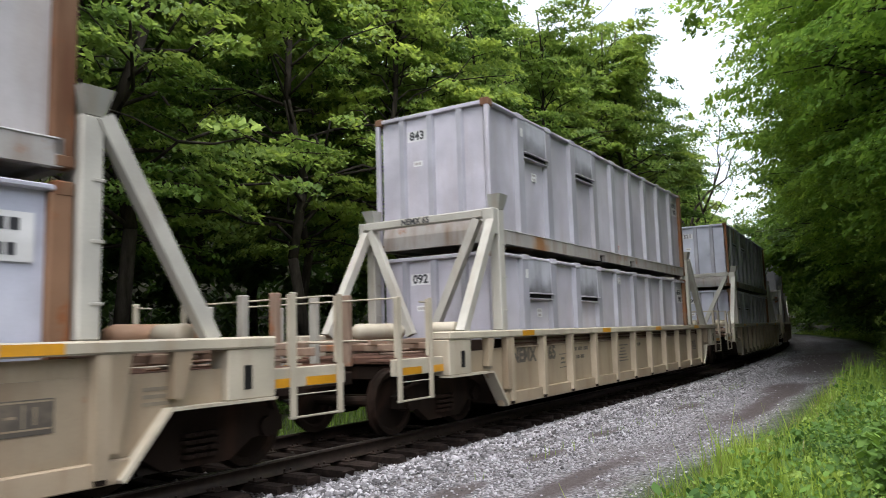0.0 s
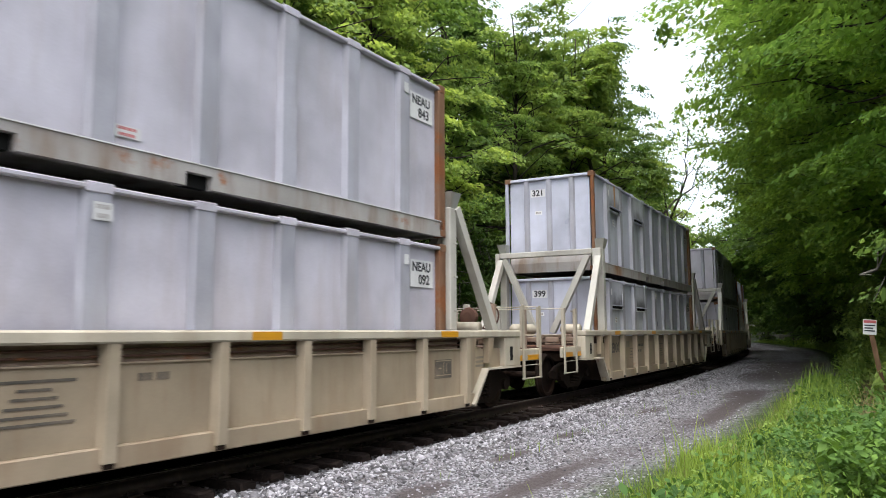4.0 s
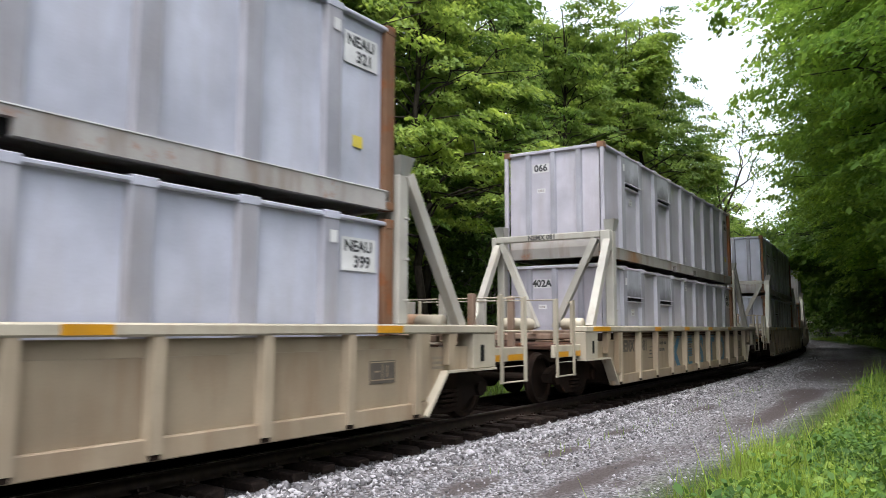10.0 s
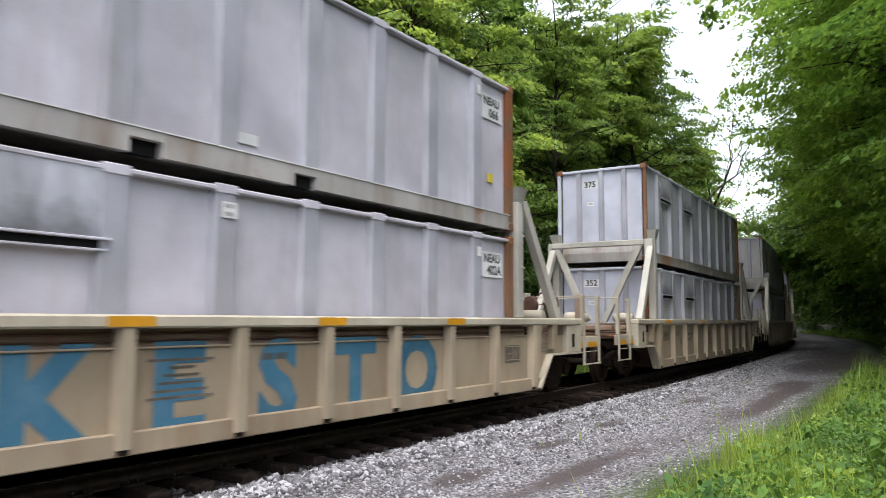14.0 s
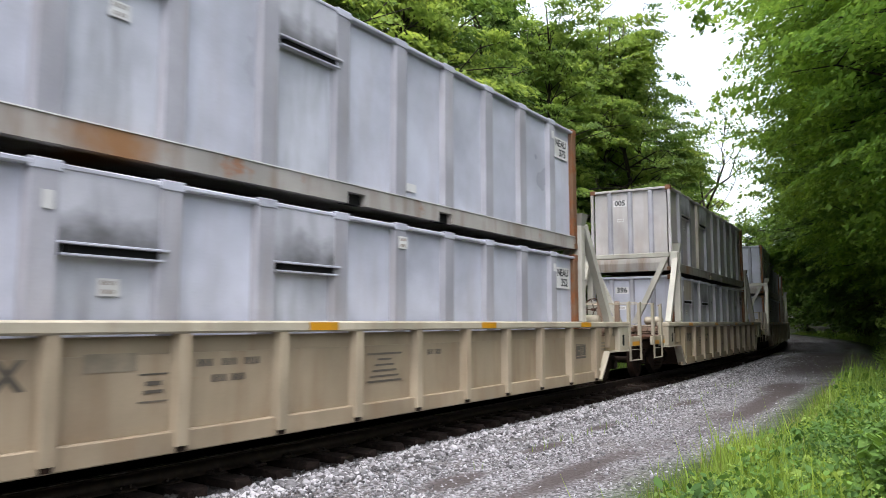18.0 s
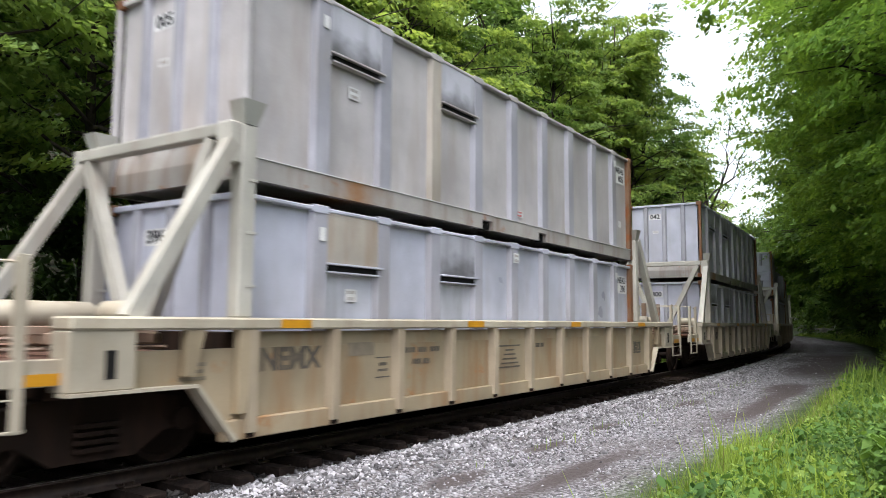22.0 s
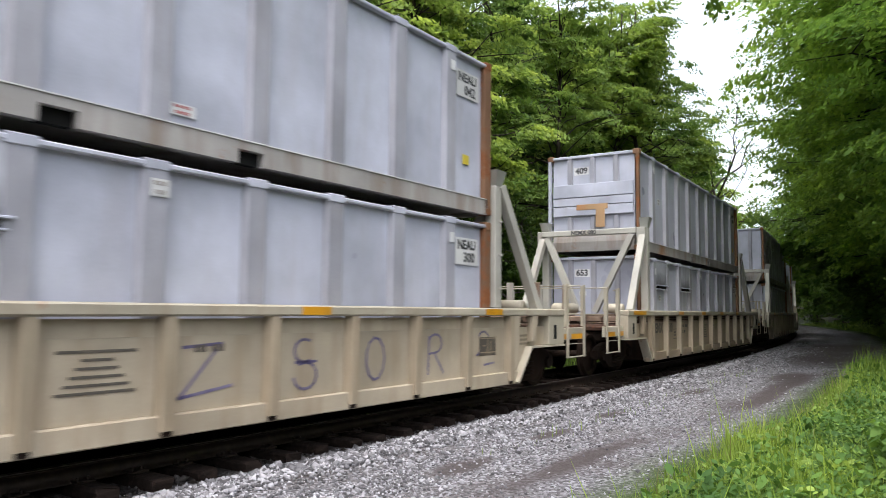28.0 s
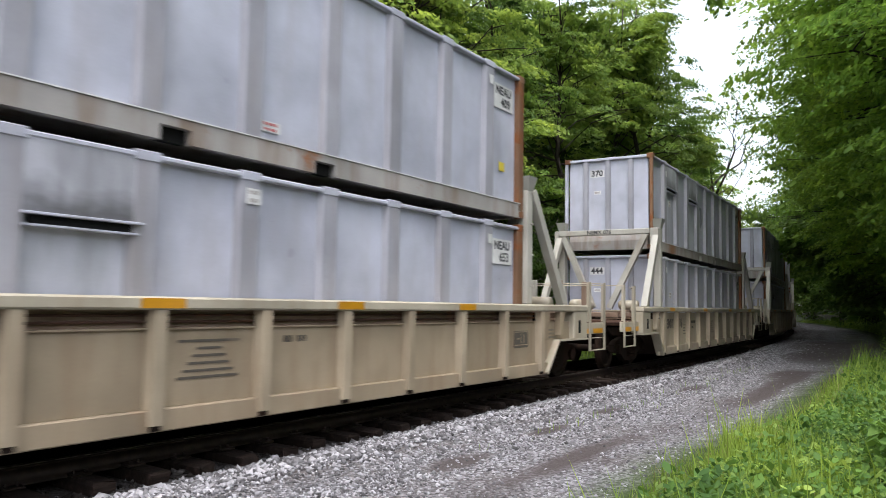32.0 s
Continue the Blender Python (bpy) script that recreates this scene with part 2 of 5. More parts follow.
PURPLE_TAG = painted_steel("violet_spray_paint", (0.13, 0.11, 0.22), (0.3, 0.26, 0.3), 0.6)
RAIL_STEEL, _n, _l, _b = material("rail_steel", 0.5, 0.4)
_c, _r = shifted(_n, _l)
_l.new(ramp(_n, _l, noise_node(_n, _l, _c, 9.0, 6).outputs[0], [(0.3, (0.015, 0.010, 0.008)), (0.7, (0.05, 0.032, 0.024))]), _b.inputs["Base Color"])
RAIL_HEAD, _n, _l, _b = material("rail_head", 0.32, 0.9)
_l.new(ramp(_n, _l, noise_node(_n, _l, shifted(_n, _l)[0], 14.0, 3).outputs[0], [(0.3, (0.10, 0.085, 0.075)), (0.7, (0.22, 0.2, 0.18))]), _b.inputs["Base Color"])


def timber():
    m, n, l, b = material("creosoted_oak", 0.9)
    b.inputs["Specular IOR Level"].default_value = 0.15
    co, rnd = shifted(n, l)
    grain = noise_node(n, l, co, 14.0, 6, 0.65, (1.0, 0.08, 1.0))
    l.new(ramp(n, l, grain.outputs[0], [(0.3, (0.010, 0.007, 0.006)), (0.55, (0.022, 0.015, 0.012)), (0.8, (0.055, 0.037, 0.03))]), b.inputs["Base Color"])
    bump(n, l, b, grain.outputs[0], 0.6, 0.02)
    return m


def bark(name, dark, light):
    m, n, l, b = material(name, 0.95)
    b.inputs["Specular IOR Level"].default_value = 0.15
    co, rnd = shifted(n, l)
    g = noise_node(n, l, co, 7.0, 6, 0.65, (1.0, 1.0, 0.25))
    l.new(ramp(n, l, g.outputs[0], [(0.3, dark), (0.7, light)]), b.inputs["Base Color"])
    bump(n, l, b, g.outputs[0], 0.8, 0.04)
    return m


def leafy(name, dark, light, through_light=0.42):
    """Leaves: each one its own green, and light shines through them."""
    m, n, l, b = material(name, 0.62)
    b.inputs["Specular IOR Level"].default_value = 0.25
    geo, info = n.new("ShaderNodeNewGeometry"), n.new("ShaderNodeObjectInfo")
    pale = tuple(a * 0.35 + c * 0.65 for a, c in zip(dark, light))
    col = ramp(n, l, geo.outputs["Random Per Island"], [(0.0, tuple(a * 0.7 + c * 0.3 for a, c in zip(dark, light))), (0.85, pale), (1.0, light)])
    tint = ramp(n, l, info.outputs["Random"], [(0.0, (0.80, 0.86, 0.85)), (1.0, (1.12, 1.08, 0.9))])
    col = mix(n, l, "MULTIPLY", 1.0, col, tint)
    tc = n.new("ShaderNodeTexCoord")
    tuft = noise_node(n, l, tc.outputs["Object"], 0.55, 2)
    col = mix(n, l, "MULTIPLY", 1.0, col, ramp(n, l, tuft.outputs[0], [(0.36, (0.72, 0.77, 0.78)), (0.5, (0.97, 0.97, 0.97)), (0.64, (1.3, 1.22, 1.1))]))
    l.new(col, b.inputs["Base Color"])
    tr, ad = n.new("ShaderNodeBsdfTranslucent"), n.new("ShaderNodeMixShader")
    warm = mix(n, l, "MULTIPLY", 1.0, col, rgb(1.22, 1.14, 0.85))
    l.new(warm, tr.inputs["Color"])
    ad.inputs[0].default_value = through_light
    l.new(b.outputs[0], ad.inputs[1])
    l.new(tr.outputs[0], ad.inputs[2])
    l.new(ad.outputs[0], n["Material Output"].inputs["Surface"])
    return m


TIE_WOOD = timber()
POST_WOOD = bark("brown_post_wood", (0.09, 0.05, 0.028), (0.20, 0.12, 0.07))
BARK = bark("dark_bark", (0.018, 0.014, 0.011), (0.06, 0.05, 0.04))
BARK_PALE = bark("grey_bark", (0.06, 0.055, 0.048), (0.17, 0.155, 0.135))
LEAF_DARK = leafy("deep_green_leaves", (0.028, 0.062, 0.015), (0.10, 0.175, 0.034), 0.42)
LEAF_MID = leafy("mid_green_leaves", (0.052, 0.11, 0.028), (0.185, 0.30, 0.066), 0.5)
LEAF_DEEP = leafy("shaded_green_leaves", (0.055, 0.118, 0.03), (0.20, 0.32, 0.07), 0.5)
LEAF_LIGHT = leafy("spring_green_leaves", (0.11, 0.19, 0.05), (0.34, 0.47, 0.14), 0.58)
LEAF_BEECH = leafy("layered_beech_leaves", (0.125, 0.245, 0.048), (0.40, 0.58, 0.13), 0.6)
LEAF_WEED = leafy("weed_leaves", (0.024, 0.065, 0.018), (0.15, 0.265, 0.055), 0.42)
GRASS = leafy("grass_blades", (0.06, 0.115, 0.02), (0.25, 0.36, 0.07), 0.45)
STRAW = leafy("dry_stalks", (0.20, 0.16, 0.08), (0.38, 0.31, 0.18), 0.2)


def fade(n, l, value, lo, hi):
    r = n.new("ShaderNodeMapRange")
    r.inputs["From Min"].default_value, r.inputs["From Max"].default_value = lo, hi
    r.inputs["To Min"].default_value, r.inputs["To Max"].default_value = 0.92, 0.0
    l.new(value, r.inputs["Value"])
    return r.outputs[0]


# bare dirt in the lane: place, half length along the lane, half width
PATCHES = [(0.02, 7.71, 0.62, 0.22), (1.3, 8.1, 1.6, 0.17), (1.2, 9.75, 0.6, 0.15), (2.35, 11.65, 0.55, 0.15), (4.76, 15.15, 0.9, 0.2), (8.4, 19.0, 1.8, 0.4), (5.5, 13.7, 1.3, 0.2), (12.9, 23.6, 3.2, 0.5), (17.5, 32.0, 4.0, 0.45),
           (13.67, 27.32, 5.5, 1.50), (13.68, 23.78, 2.6, 0.90), (7.17, 16.48, 4.0, 0.28), (17.33, 34.54, 6.0, 1.60)]


def earth():
    """Soil, grass litter and gravel road, told apart by where they lie across the line."""
    m, n, l, b = material("ground_cover", 0.95)
    b.inputs["Specular IOR Level"].default_value = 0.15
    at = n.new("ShaderNodeAttribute")
    at.attribute_name = "side"
    tc = n.new("ShaderNodeTexCoord")
    co = tc.outputs["Object"]
    pebble = n.new("ShaderNodeTexVoronoi")
    pebble.inputs["Scale"].default_value = 36.0
    l.new(co, pebble.inputs["Vector"])
    big, mid, fine = noise_node(n, l, co, 0.55, 4), noise_node(n, l, co, 3.0, 5, 0.65), noise_node(n, l, co, 60.0, 3)
    stone = ramp(n, l, pebble.outputs["Color"], [(0.1, (0.05, 0.047, 0.05)), (0.5, (0.15, 0.145, 0.155)), (0.9, (0.42, 0.41, 0.435))])
    dust = mix(n, l, "MIX", mid.outputs[0], rgb(0.085, 0.066, 0.060), rgb(0.165, 0.144, 0.139))
    gravel = mix(n, l, "MIX", ramp(n, l, big.outputs[0], [(0.38, (0.95,) * 3), (0.68, (0.55,) * 3)]), dust, stone)
    soil = mix(n, l, "MIX", mid.outputs[0], rgb(0.012, 0.013, 0.007), rgb(0.034, 0.032, 0.017))
    green = mix(n, l, "MIX", mid.outputs[0], rgb(0.03, 0.045, 0.014), rgb(0.065, 0.095, 0.026))
    wob = n.new("ShaderNodeMath")
    wob.operation = "MULTIPLY_ADD"
    l.new(mid.outputs[0], wob.inputs[0])
    wob.inputs[1].default_value = 0.9
    l.new(at.outputs["Fac"], wob.inputs[2])
    sides = n.new("ShaderNodeMapRange")
    sides.inputs["From Min"].default_value, sides.inputs["From Max"].default_value = -12, 12
    l.new(wob.outputs[0], sides.inputs["Value"])
    f = lambda v: (v + 12.45) / 24
    road = ramp(n, l, sides.outputs[0], [(f(-5.0), (0, 0, 0)), (f(-4.4), (1, 1, 1)), (f(2.2), (1, 1, 1)), (f(3.0), (0, 0, 0))])
    verge = ramp(n, l, sides.outputs[0], [(f(-9.5), (0, 0, 0)), (f(-7.5), (1, 1, 1)), (f(4.8), (1, 1, 1)), (f(6.5), (0, 0, 0))])
    # Dark band under the train: oily grime with the train's shade painted in.
    grime_shade = ramp(n, l, sides.outputs[0], [(f(-1.75), (0, 0, 0)), (f(-1.15), (0.85,) * 3), (f(1.5), (0.85,) * 3), (f(2.2), (0, 0, 0))])
    gravel = mix(n, l, "MIX", grime_shade, gravel, mix(n, l, "MIX", mid.outputs[0], rgb(0.012, 0.010, 0.009), rgb(0.045, 0.036, 0.031)))
    ruts = ramp(n, l, sides.outputs[0], [(f(-4.6), (0, 0, 0)), (f(-4.0), (0.8,) * 3), (f(-3.5), (0, 0, 0)), (f(-2.6), (0, 0, 0)), (f(-2.1), (0.7,) * 3), (f(-1.75), (0, 0, 0))])
    gravel = mix(n, l, "MIX", mix(n, l, "MULTIPLY", 1.0, ruts, ramp(n, l, big.outputs[0], [(0.4, (0.2,) * 3), (0.6, (1, 1, 1))])), gravel, rgb(0.06, 0.048, 0.046))
    col = mix(n, l, "MIX", verge, soil, green)
    col = mix(n, l, "MIX", road, col, gravel)
    for px, py, along, across in PATCHES:
        mp = n.new("ShaderNodeMapping")
        mp.vector_type = "TEXTURE"
        mp.inputs["Location"].default_value = (px, py, 0)
        mp.inputs["Rotation"].default_value = (0, 0, radians(90 - 33.5))
        mp.inputs["Scale"].default_value = (along, across, 50)
        ln = n.new("ShaderNodeVectorMath")
        ln.operation = "LENGTH"
        l.new(co, mp.inputs["Vector"])
        l.new(mp.outputs[0], ln.inputs[0])
        ad = n.new("ShaderNodeMath")
        ad.operation = "MULTIPLY_ADD"
        l.new(mid.outputs[0], ad.inputs[0])
        ad.inputs[1].default_value = 0.9
        l.new(ln.outputs["Value"], ad.inputs[2])
        col = mix(n, l, "MIX", fade(n, l, ad.outputs[0], 1.0, 1.7), col, mix(n, l, "MIX", fine.outputs[0], rgb(0.052, 0.041, 0.040), rgb(0.092, 0.077, 0.075)))
    l.new(col, b.inputs["Base Color"])
    bump(n, l, b, pebble.outputs["Distance"], 0.9, 0.03)
    return m


def stones():
    m, n, l, b = material("crushed_limestone", 0.9)
    geo = n.new("ShaderNodeNewGeometry")
    tc = n.new("ShaderNodeTexCoord")
    col = ramp(n, l, geo.outputs["Random Per Island"], [(0.0, (0.05, 0.047, 0.05)), (0.5, (0.18, 0.175, 0.187)), (1.0, (0.48, 0.47, 0.50))])
    sp = noise_node(n, l, tc.outputs["Object"], 50.0, 3)
    col = mix(n, l, "MULTIPLY", 0.5, col, ramp(n, l, sp.outputs[0], [(0.35, (0.6, 0.58, 0.56)), (0.65, (1, 1, 1))]))
    l.new(col, b.inputs["Base Color"])
    return m


# Oily grime plus the shade under the cars, both in the stone colour.
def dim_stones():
    m, n, l, b = material("grimy_shaded_ballast", 0.9)
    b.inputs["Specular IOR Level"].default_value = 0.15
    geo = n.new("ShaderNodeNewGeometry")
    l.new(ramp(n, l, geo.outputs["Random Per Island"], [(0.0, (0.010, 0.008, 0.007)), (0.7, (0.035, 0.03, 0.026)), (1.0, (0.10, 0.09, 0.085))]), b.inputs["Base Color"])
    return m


EARTH, STONE, GRIMY_SHADED_STONE = earth(), stones(), dim_stones()


# ---------------------------------------------------------------- mesh helpers
def box(bm, x0, x1, y0, y1, z0, z1):
    v = [bm.verts.new((x, y, z)) for x in (x0, x1) for y in (y0, y1) for z in (z0, z1)]
    for f in ((0, 1, 3, 2), (4, 6, 7, 5), (0, 4, 5, 1), (2, 3, 7, 6), (0, 2, 6, 4), (1, 5, 7, 3)):
        bm.faces.new([v[i] for i in f])


def soft_box(bm, x0, x1, y0, y1, z0, z1, r=0.012):
    """A box with chamfered edges."""
    b = bmesh.new()
    box(b, x0, x1, y0, y1, z0, z1)
    bmesh.ops.bevel(b, geom=b.edges[:], offset=r, segments=1, affect="EDGES")
    tmp = bpy.data.meshes.new("tmp")
    b.to_mesh(tmp)
    b.free()
    bm.from_mesh(tmp)
    bpy.data.meshes.remove(tmp)


def prism(bm, outline, y0, y1):
    """An outline in x, z drawn out from y0 to y1."""
    a = [bm.verts.new((x, y0, z)) for x, z in outline]
    b = [bm.verts.new((x, y1, z)) for x, z in outline]
    bm.faces.new(a)
    bm.faces.new(b[::-1])
    for i in range(len(a)):
        j = (i + 1) % len(a)
        bm.faces.new((a[j], a[i], b[i], b[j]))


def rod(bm, p, q, r, n=8, r2=None):
    p, q = Vector(p), Vector(q)
    m = (q - p).to_track_quat("Z", "Y").to_matrix()
    r2 = r if r2 is None else r2
    a = [bm.verts.new(p + m @ Vector((r * math.cos(k * math.tau / n), r * math.sin(k * math.tau / n), 0))) for k in range(n)]
    b = [bm.verts.new(q + m @ Vector((r2 * math.cos(k * math.tau / n), r2 * math.sin(k * math.tau / n), 0))) for k in range(n)]
    bm.faces.new(a[::-1])
    bm.faces.new(b)
    for k in range(n):
        bm.faces.new((a[k], a[(k + 1) % n], b[(k + 1) % n], b[k]))


def beam(bm, p, q, w, h):
    """A rectangular beam from p to q, w wide across and h deep."""
    p, q = Vector(p), Vector(q)
    d = (q - p).normalized()
    side = d.cross(Vector((0, 0, 1)))
    side = Vector((0, 1, 0)) if side.length < 1e-4 else side.normalized()
    up = side.cross(d)
    v = [bm.verts.new(e + side * (a * w / 2) + up * (b * h / 2)) for e in (p, q) for a, b in ((-1, -1), (1, -1), (1, 1), (-1, 1))]
    for f in ((3, 2, 1, 0), (4, 5, 6, 7), (0, 1, 5, 4), (1, 2, 6, 5), (2, 3, 7, 6), (3, 0, 4, 7)):
        bm.faces.new([v[i] for i in f])


def lathe(bm, profile, n=24, axis="y"):
    """Turns (radius, along) pairs round an axis."""
    rings = []
    for r, a in profile:
        ring = []
        for k in range(n):
            c, s = r * math.cos(k * math.tau / n), r * math.sin(k * math.tau / n)
            ring.append(bm.verts.new((c, a, s) if axis == "y" else (a, c, s) if axis == "x" else (c, s, a)))
        rings.append(ring)
    for a, b in zip(rings, rings[1:]):
        for k in range(n):
            bm.faces.new((a[k], a[(k + 1) % n], b[(k + 1) % n], b[k]))
    bm.faces.new(rings[0][::-1])
    bm.faces.new(rings[-1])


def finish(bm, name, mat, smooth=False):
    bmesh.ops.recalc_face_normals(bm, faces=bm.faces[:])
    me = bpy.data.meshes.new(name)
    bm.to_mesh(me)
    bm.free()
    me.materials.append(mat)
    if smooth:
        me.polygons.foreach_set("use_smooth", [True] * len(me.polygons))
    return me


def under(name, me, parent, label="", at=None):
    ob = new(name, me)
    ob.parent = parent
    if at is not None:
        ob.matrix_basis = at
    return tagged(ob, label) if label else ob


def part(name, bm, mat, parent, label="", at=None, smooth=False):
    return under(name, finish(bm, name, mat, smooth), parent, label, at)


def made(fill):
    bm = bmesh.new()
    fill(bm)
    return bm


def letters(text, size, mat, shear=0.0, thick=0.0015, bold=0.0):
    """Flat lettering as a mesh in x, y, centred, size high."""
    cu = bpy.data.curves.new("lettering", "FONT")
    cu.body, cu.size, cu.align_x, cu.align_y, cu.extrude, cu.shear, cu.offset = text, size * 1.4, "CENTER", "CENTER", thick, shear, bold
    cu.resolution_u = 3
    ob = bpy.data.objects.new("lettering", cu)
    scene.collection.objects.link(ob)
    me = bpy.data.meshes.new_from_object(ob.evaluated_get(bpy.context.evaluated_depsgraph_get()))
    bpy.data.objects.remove(ob)
    me.materials.clear()
    me.materials.append(mat)
    return me


def raw_mesh(name, verts, faces, mat, smooth=False):
    """verts (n, 3), faces (m, k) of one size, as numpy arrays."""
    me = bpy.data.meshes.new(name)
    n, (m, k) = len(verts), faces.shape
    me.vertices.add(n)
    me.vertices.foreach_set("co", np.ascontiguousarray(verts, dtype=np.float32).ravel())
    me.loops.add(m * k)
    me.loops.foreach_set("vertex_index", np.ascontiguousarray(faces, dtype=np.int32).ravel())
    me.polygons.add(m)
    me.polygons.foreach_set("loop_start", np.arange(0, m * k, k, dtype=np.int32))
    me.update(calc_edges=True)
    me.validate()
    me.materials.append(mat)
    if smooth:
        me.polygons.foreach_set("use_smooth", [True] * m)
    return me


FRONT = pose(0, 0, 0, 90, 0, -90)      # lettering on a face towards -x
SIDE = pose(0, 0, 0, 90, 0, 0)         # lettering on a face towards -y


def at_face(turn, x, y, z):
    return Matrix.Translation((x, y, z)) @ turn


# ---------------------------------------------------------------- ground, road, line
def axis_steps(lo, hi, near_lo, near_hi, step):
    mid = np.arange(near_lo, near_hi, step)
    a = near_lo - np.geomspace(step, near_lo - lo, 26)[::-1]
    b = near_hi + np.geomspace(step * 0.1, hi - near_hi, 26)
    return np.concatenate([a, mid, b])


gx, gy = axis_steps(-900, 900, -24, 60, 0.6), axis_steps(-900, 1100, -6, 120, 0.6)
GX, GY = np.meshgrid(gx, gy)
fx, fy = GX.ravel(), GY.ravel()
fz = height(fx, fy)
w, h = len(gx), len(gy)
ii = (np.arange(h - 1)[:, None] * w + np.arange(w - 1)).ravel()
ground_me = raw_mesh("ground", np.stack([fx, fy, fz], -1), np.stack([ii, ii + 1, ii + w + 1, ii + w], -1), EARTH, True)
attr = ground_me.attributes.new("side", "FLOAT", "POINT")
gs, gl = off_line(fx, fy)
attr.data.foreach_set("value", (gl - verge_shift(gs) * (gl < -3)).astype(np.float32))
ground = tagged(new("ground", ground_me), "forest ground with a grey gravel lane along the rails", "ground", kind="structure")


def sweep(name, profile, s0, s1, step, side, mat, lift):
    """Draws a profile (side, up) along the line."""
    ss = np.arange(s0, s1 + step, step)
    k = len(profile)
    pts = []
    for a, z in profile:
        x, y = line(ss, side + a)
        pts.append(np.stack([x, y, np.full_like(x, lift + z)], -1))
    v = np.stack(pts, 1).reshape(-1, 3)
    i = np.arange(len(ss) - 1)
    f = [np.stack([i * k + j, i * k + (j + 1) % k, (i + 1) * k + (j + 1) % k, (i + 1) * k + j], -1) for j in range(k)]
    return raw_mesh(name, v, np.concatenate(f), mat)


RAIL_SHAPE = [(-0.07, 0), (0.07, 0), (0.07, 0.012), (0.012, 0.03), (0.010, 0.125), (0.036, 0.138), (0.036, 0.158),
              (-0.036, 0.158), (-0.036, 0.138), (-0.010, 0.125), (-0.012, 0.03), (-0.07, 0.012)]
for side in (-0.753, 0.753):
    rail = tagged(new("rail", sweep("rail", RAIL_SHAPE, -30, 190, 1.0, side, RAIL_STEEL, 0.0)),
                  "brown rusted steel rail spiked to wooden ties", "rail", "rails of the line")
    head = new("head", sweep("head", [(-0.03, 0.158), (0.03, 0.158), (0.03, 0.17), (-0.03, 0.17)], -30, 190, 1.0, side, RAIL_HEAD, 0.0))
    head.parent = rail
    tagged(head, "worn bright running surface")

rng = np.random.default_rng(7)
tie_meshes = []
for k in range(5):
    bm = bmesh.new()
    soft_box(bm, -1.28, 1.28, -0.115, 0.115, -0.17, 0.0, 0.02)
    for vert in bm.verts:
        vert.co += Vector(rng.normal(0, 0.008, 3))
        if abs(vert.co.x) > 1.2:
            vert.co.x += rng.normal(0, 0.025)
    tie_meshes.append(finish(bm, "tie", TIE_WOOD))
plate_me = finish(made(lambda bm: (soft_box(bm, -0.17, 0.17, -0.09, 0.09, 0.0, 0.022, 0.006),
                                   [rod(bm, (a, b, 0), (a, b, 0.05), 0.014, 6) for a in (-0.1, 0.1) for b in (-0.05, 0.05)])),
                  "tie_plate", RAIL_STEEL)
for k in range(210):
    s = -18 + k * 0.53 + rng.normal(0, 0.02)
    x, y = line(s, rng.normal(0, 0.03))
    tie = new("railroad_tie", tie_meshes[k % 5])
    tie.matrix_basis = pose(x, y, rng.normal(0, 0.008) + 0.0, 0, 0, 180 - heading(s) + rng.normal(0, 1.2))
    tagged(tie, "weathered dark brown wooden tie bedded in ballast", "railroad tie", "ties under the rails")
    if k < 75:
        for a in (-0.753, 0.753):
            under("tie_plate", plate_me, tie, "", pose(a, 0, 0.0))

# loose stones: shoulder of the ballast and the lane's gravel
def scatter_stones(name, count, s_lo, s_hi, side_of, size, label, seed, mat=None):
    r = np.random.default_rng(seed)
    base = np.array([(1, 0, 0), (-1, 0, 0), (0, 1, 0), (0, -1, 0), (0, 0, 1), (0, 0, -1)], float)
    tri = np.array([(0, 2, 4), (2, 1, 4), (1, 3, 4), (3, 0, 4), (2, 0, 5), (1, 2, 5), (3, 1, 5), (0, 3, 5)])
    s = s_lo + (s_hi - s_lo) * r.random(count) ** 1.7
    l = side_of(r, count)
    x, y = line(s, l)
    for px, py, along, across in PATCHES:
        a = radians(90 - 33.5)
        u, v = (x - px) * math.cos(a) + (y - py) * math.sin(a), -(x - px) * math.sin(a) + (y - py) * math.cos(a)
        keep = ((u / along) ** 2 + (v / across) ** 2 > 0.9) | (r.random(len(x)) < 0.12)
        x, y = x[keep], y[keep]
    count = len(x)
    z = height(x, y)
    q = size * r.lognormal(0, 0.35, count)
    v = base[None] * (q[:, None, None] * r.uniform(0.55, 1.25, (count, 6, 1)))
    v = v + r.normal(0, 0.16, v.shape) * q[:, None, None]
    a, b = r.uniform(0, math.tau, count), r.uniform(-0.7, 0.7, count)
    ca, sa, cb, sb = np.cos(a), np.sin(a), np.cos(b), np.sin(b)
    v = np.stack([v[..., 0], v[..., 1] * cb[:, None] - v[..., 2] * sb[:, None], v[..., 1] * sb[:, None] + v[..., 2] * cb[:, None]], -1)
    v = np.stack([v[..., 0] * ca[:, None] - v[..., 1] * sa[:, None], v[..., 0] * sa[:, None] + v[..., 1] * ca[:, None], v[..., 2] * 0.75], -1)
    v = v + np.stack([x, y, z + q * 0.2], -1)[:, None]
    f = tri[None] + 6 * np.arange(count)[:, None, None]
    return tagged(new(name, raw_mesh(name, v.reshape(-1, 3), f.reshape(-1, 3), mat or STONE)), label, "gravel", kind="stuff")


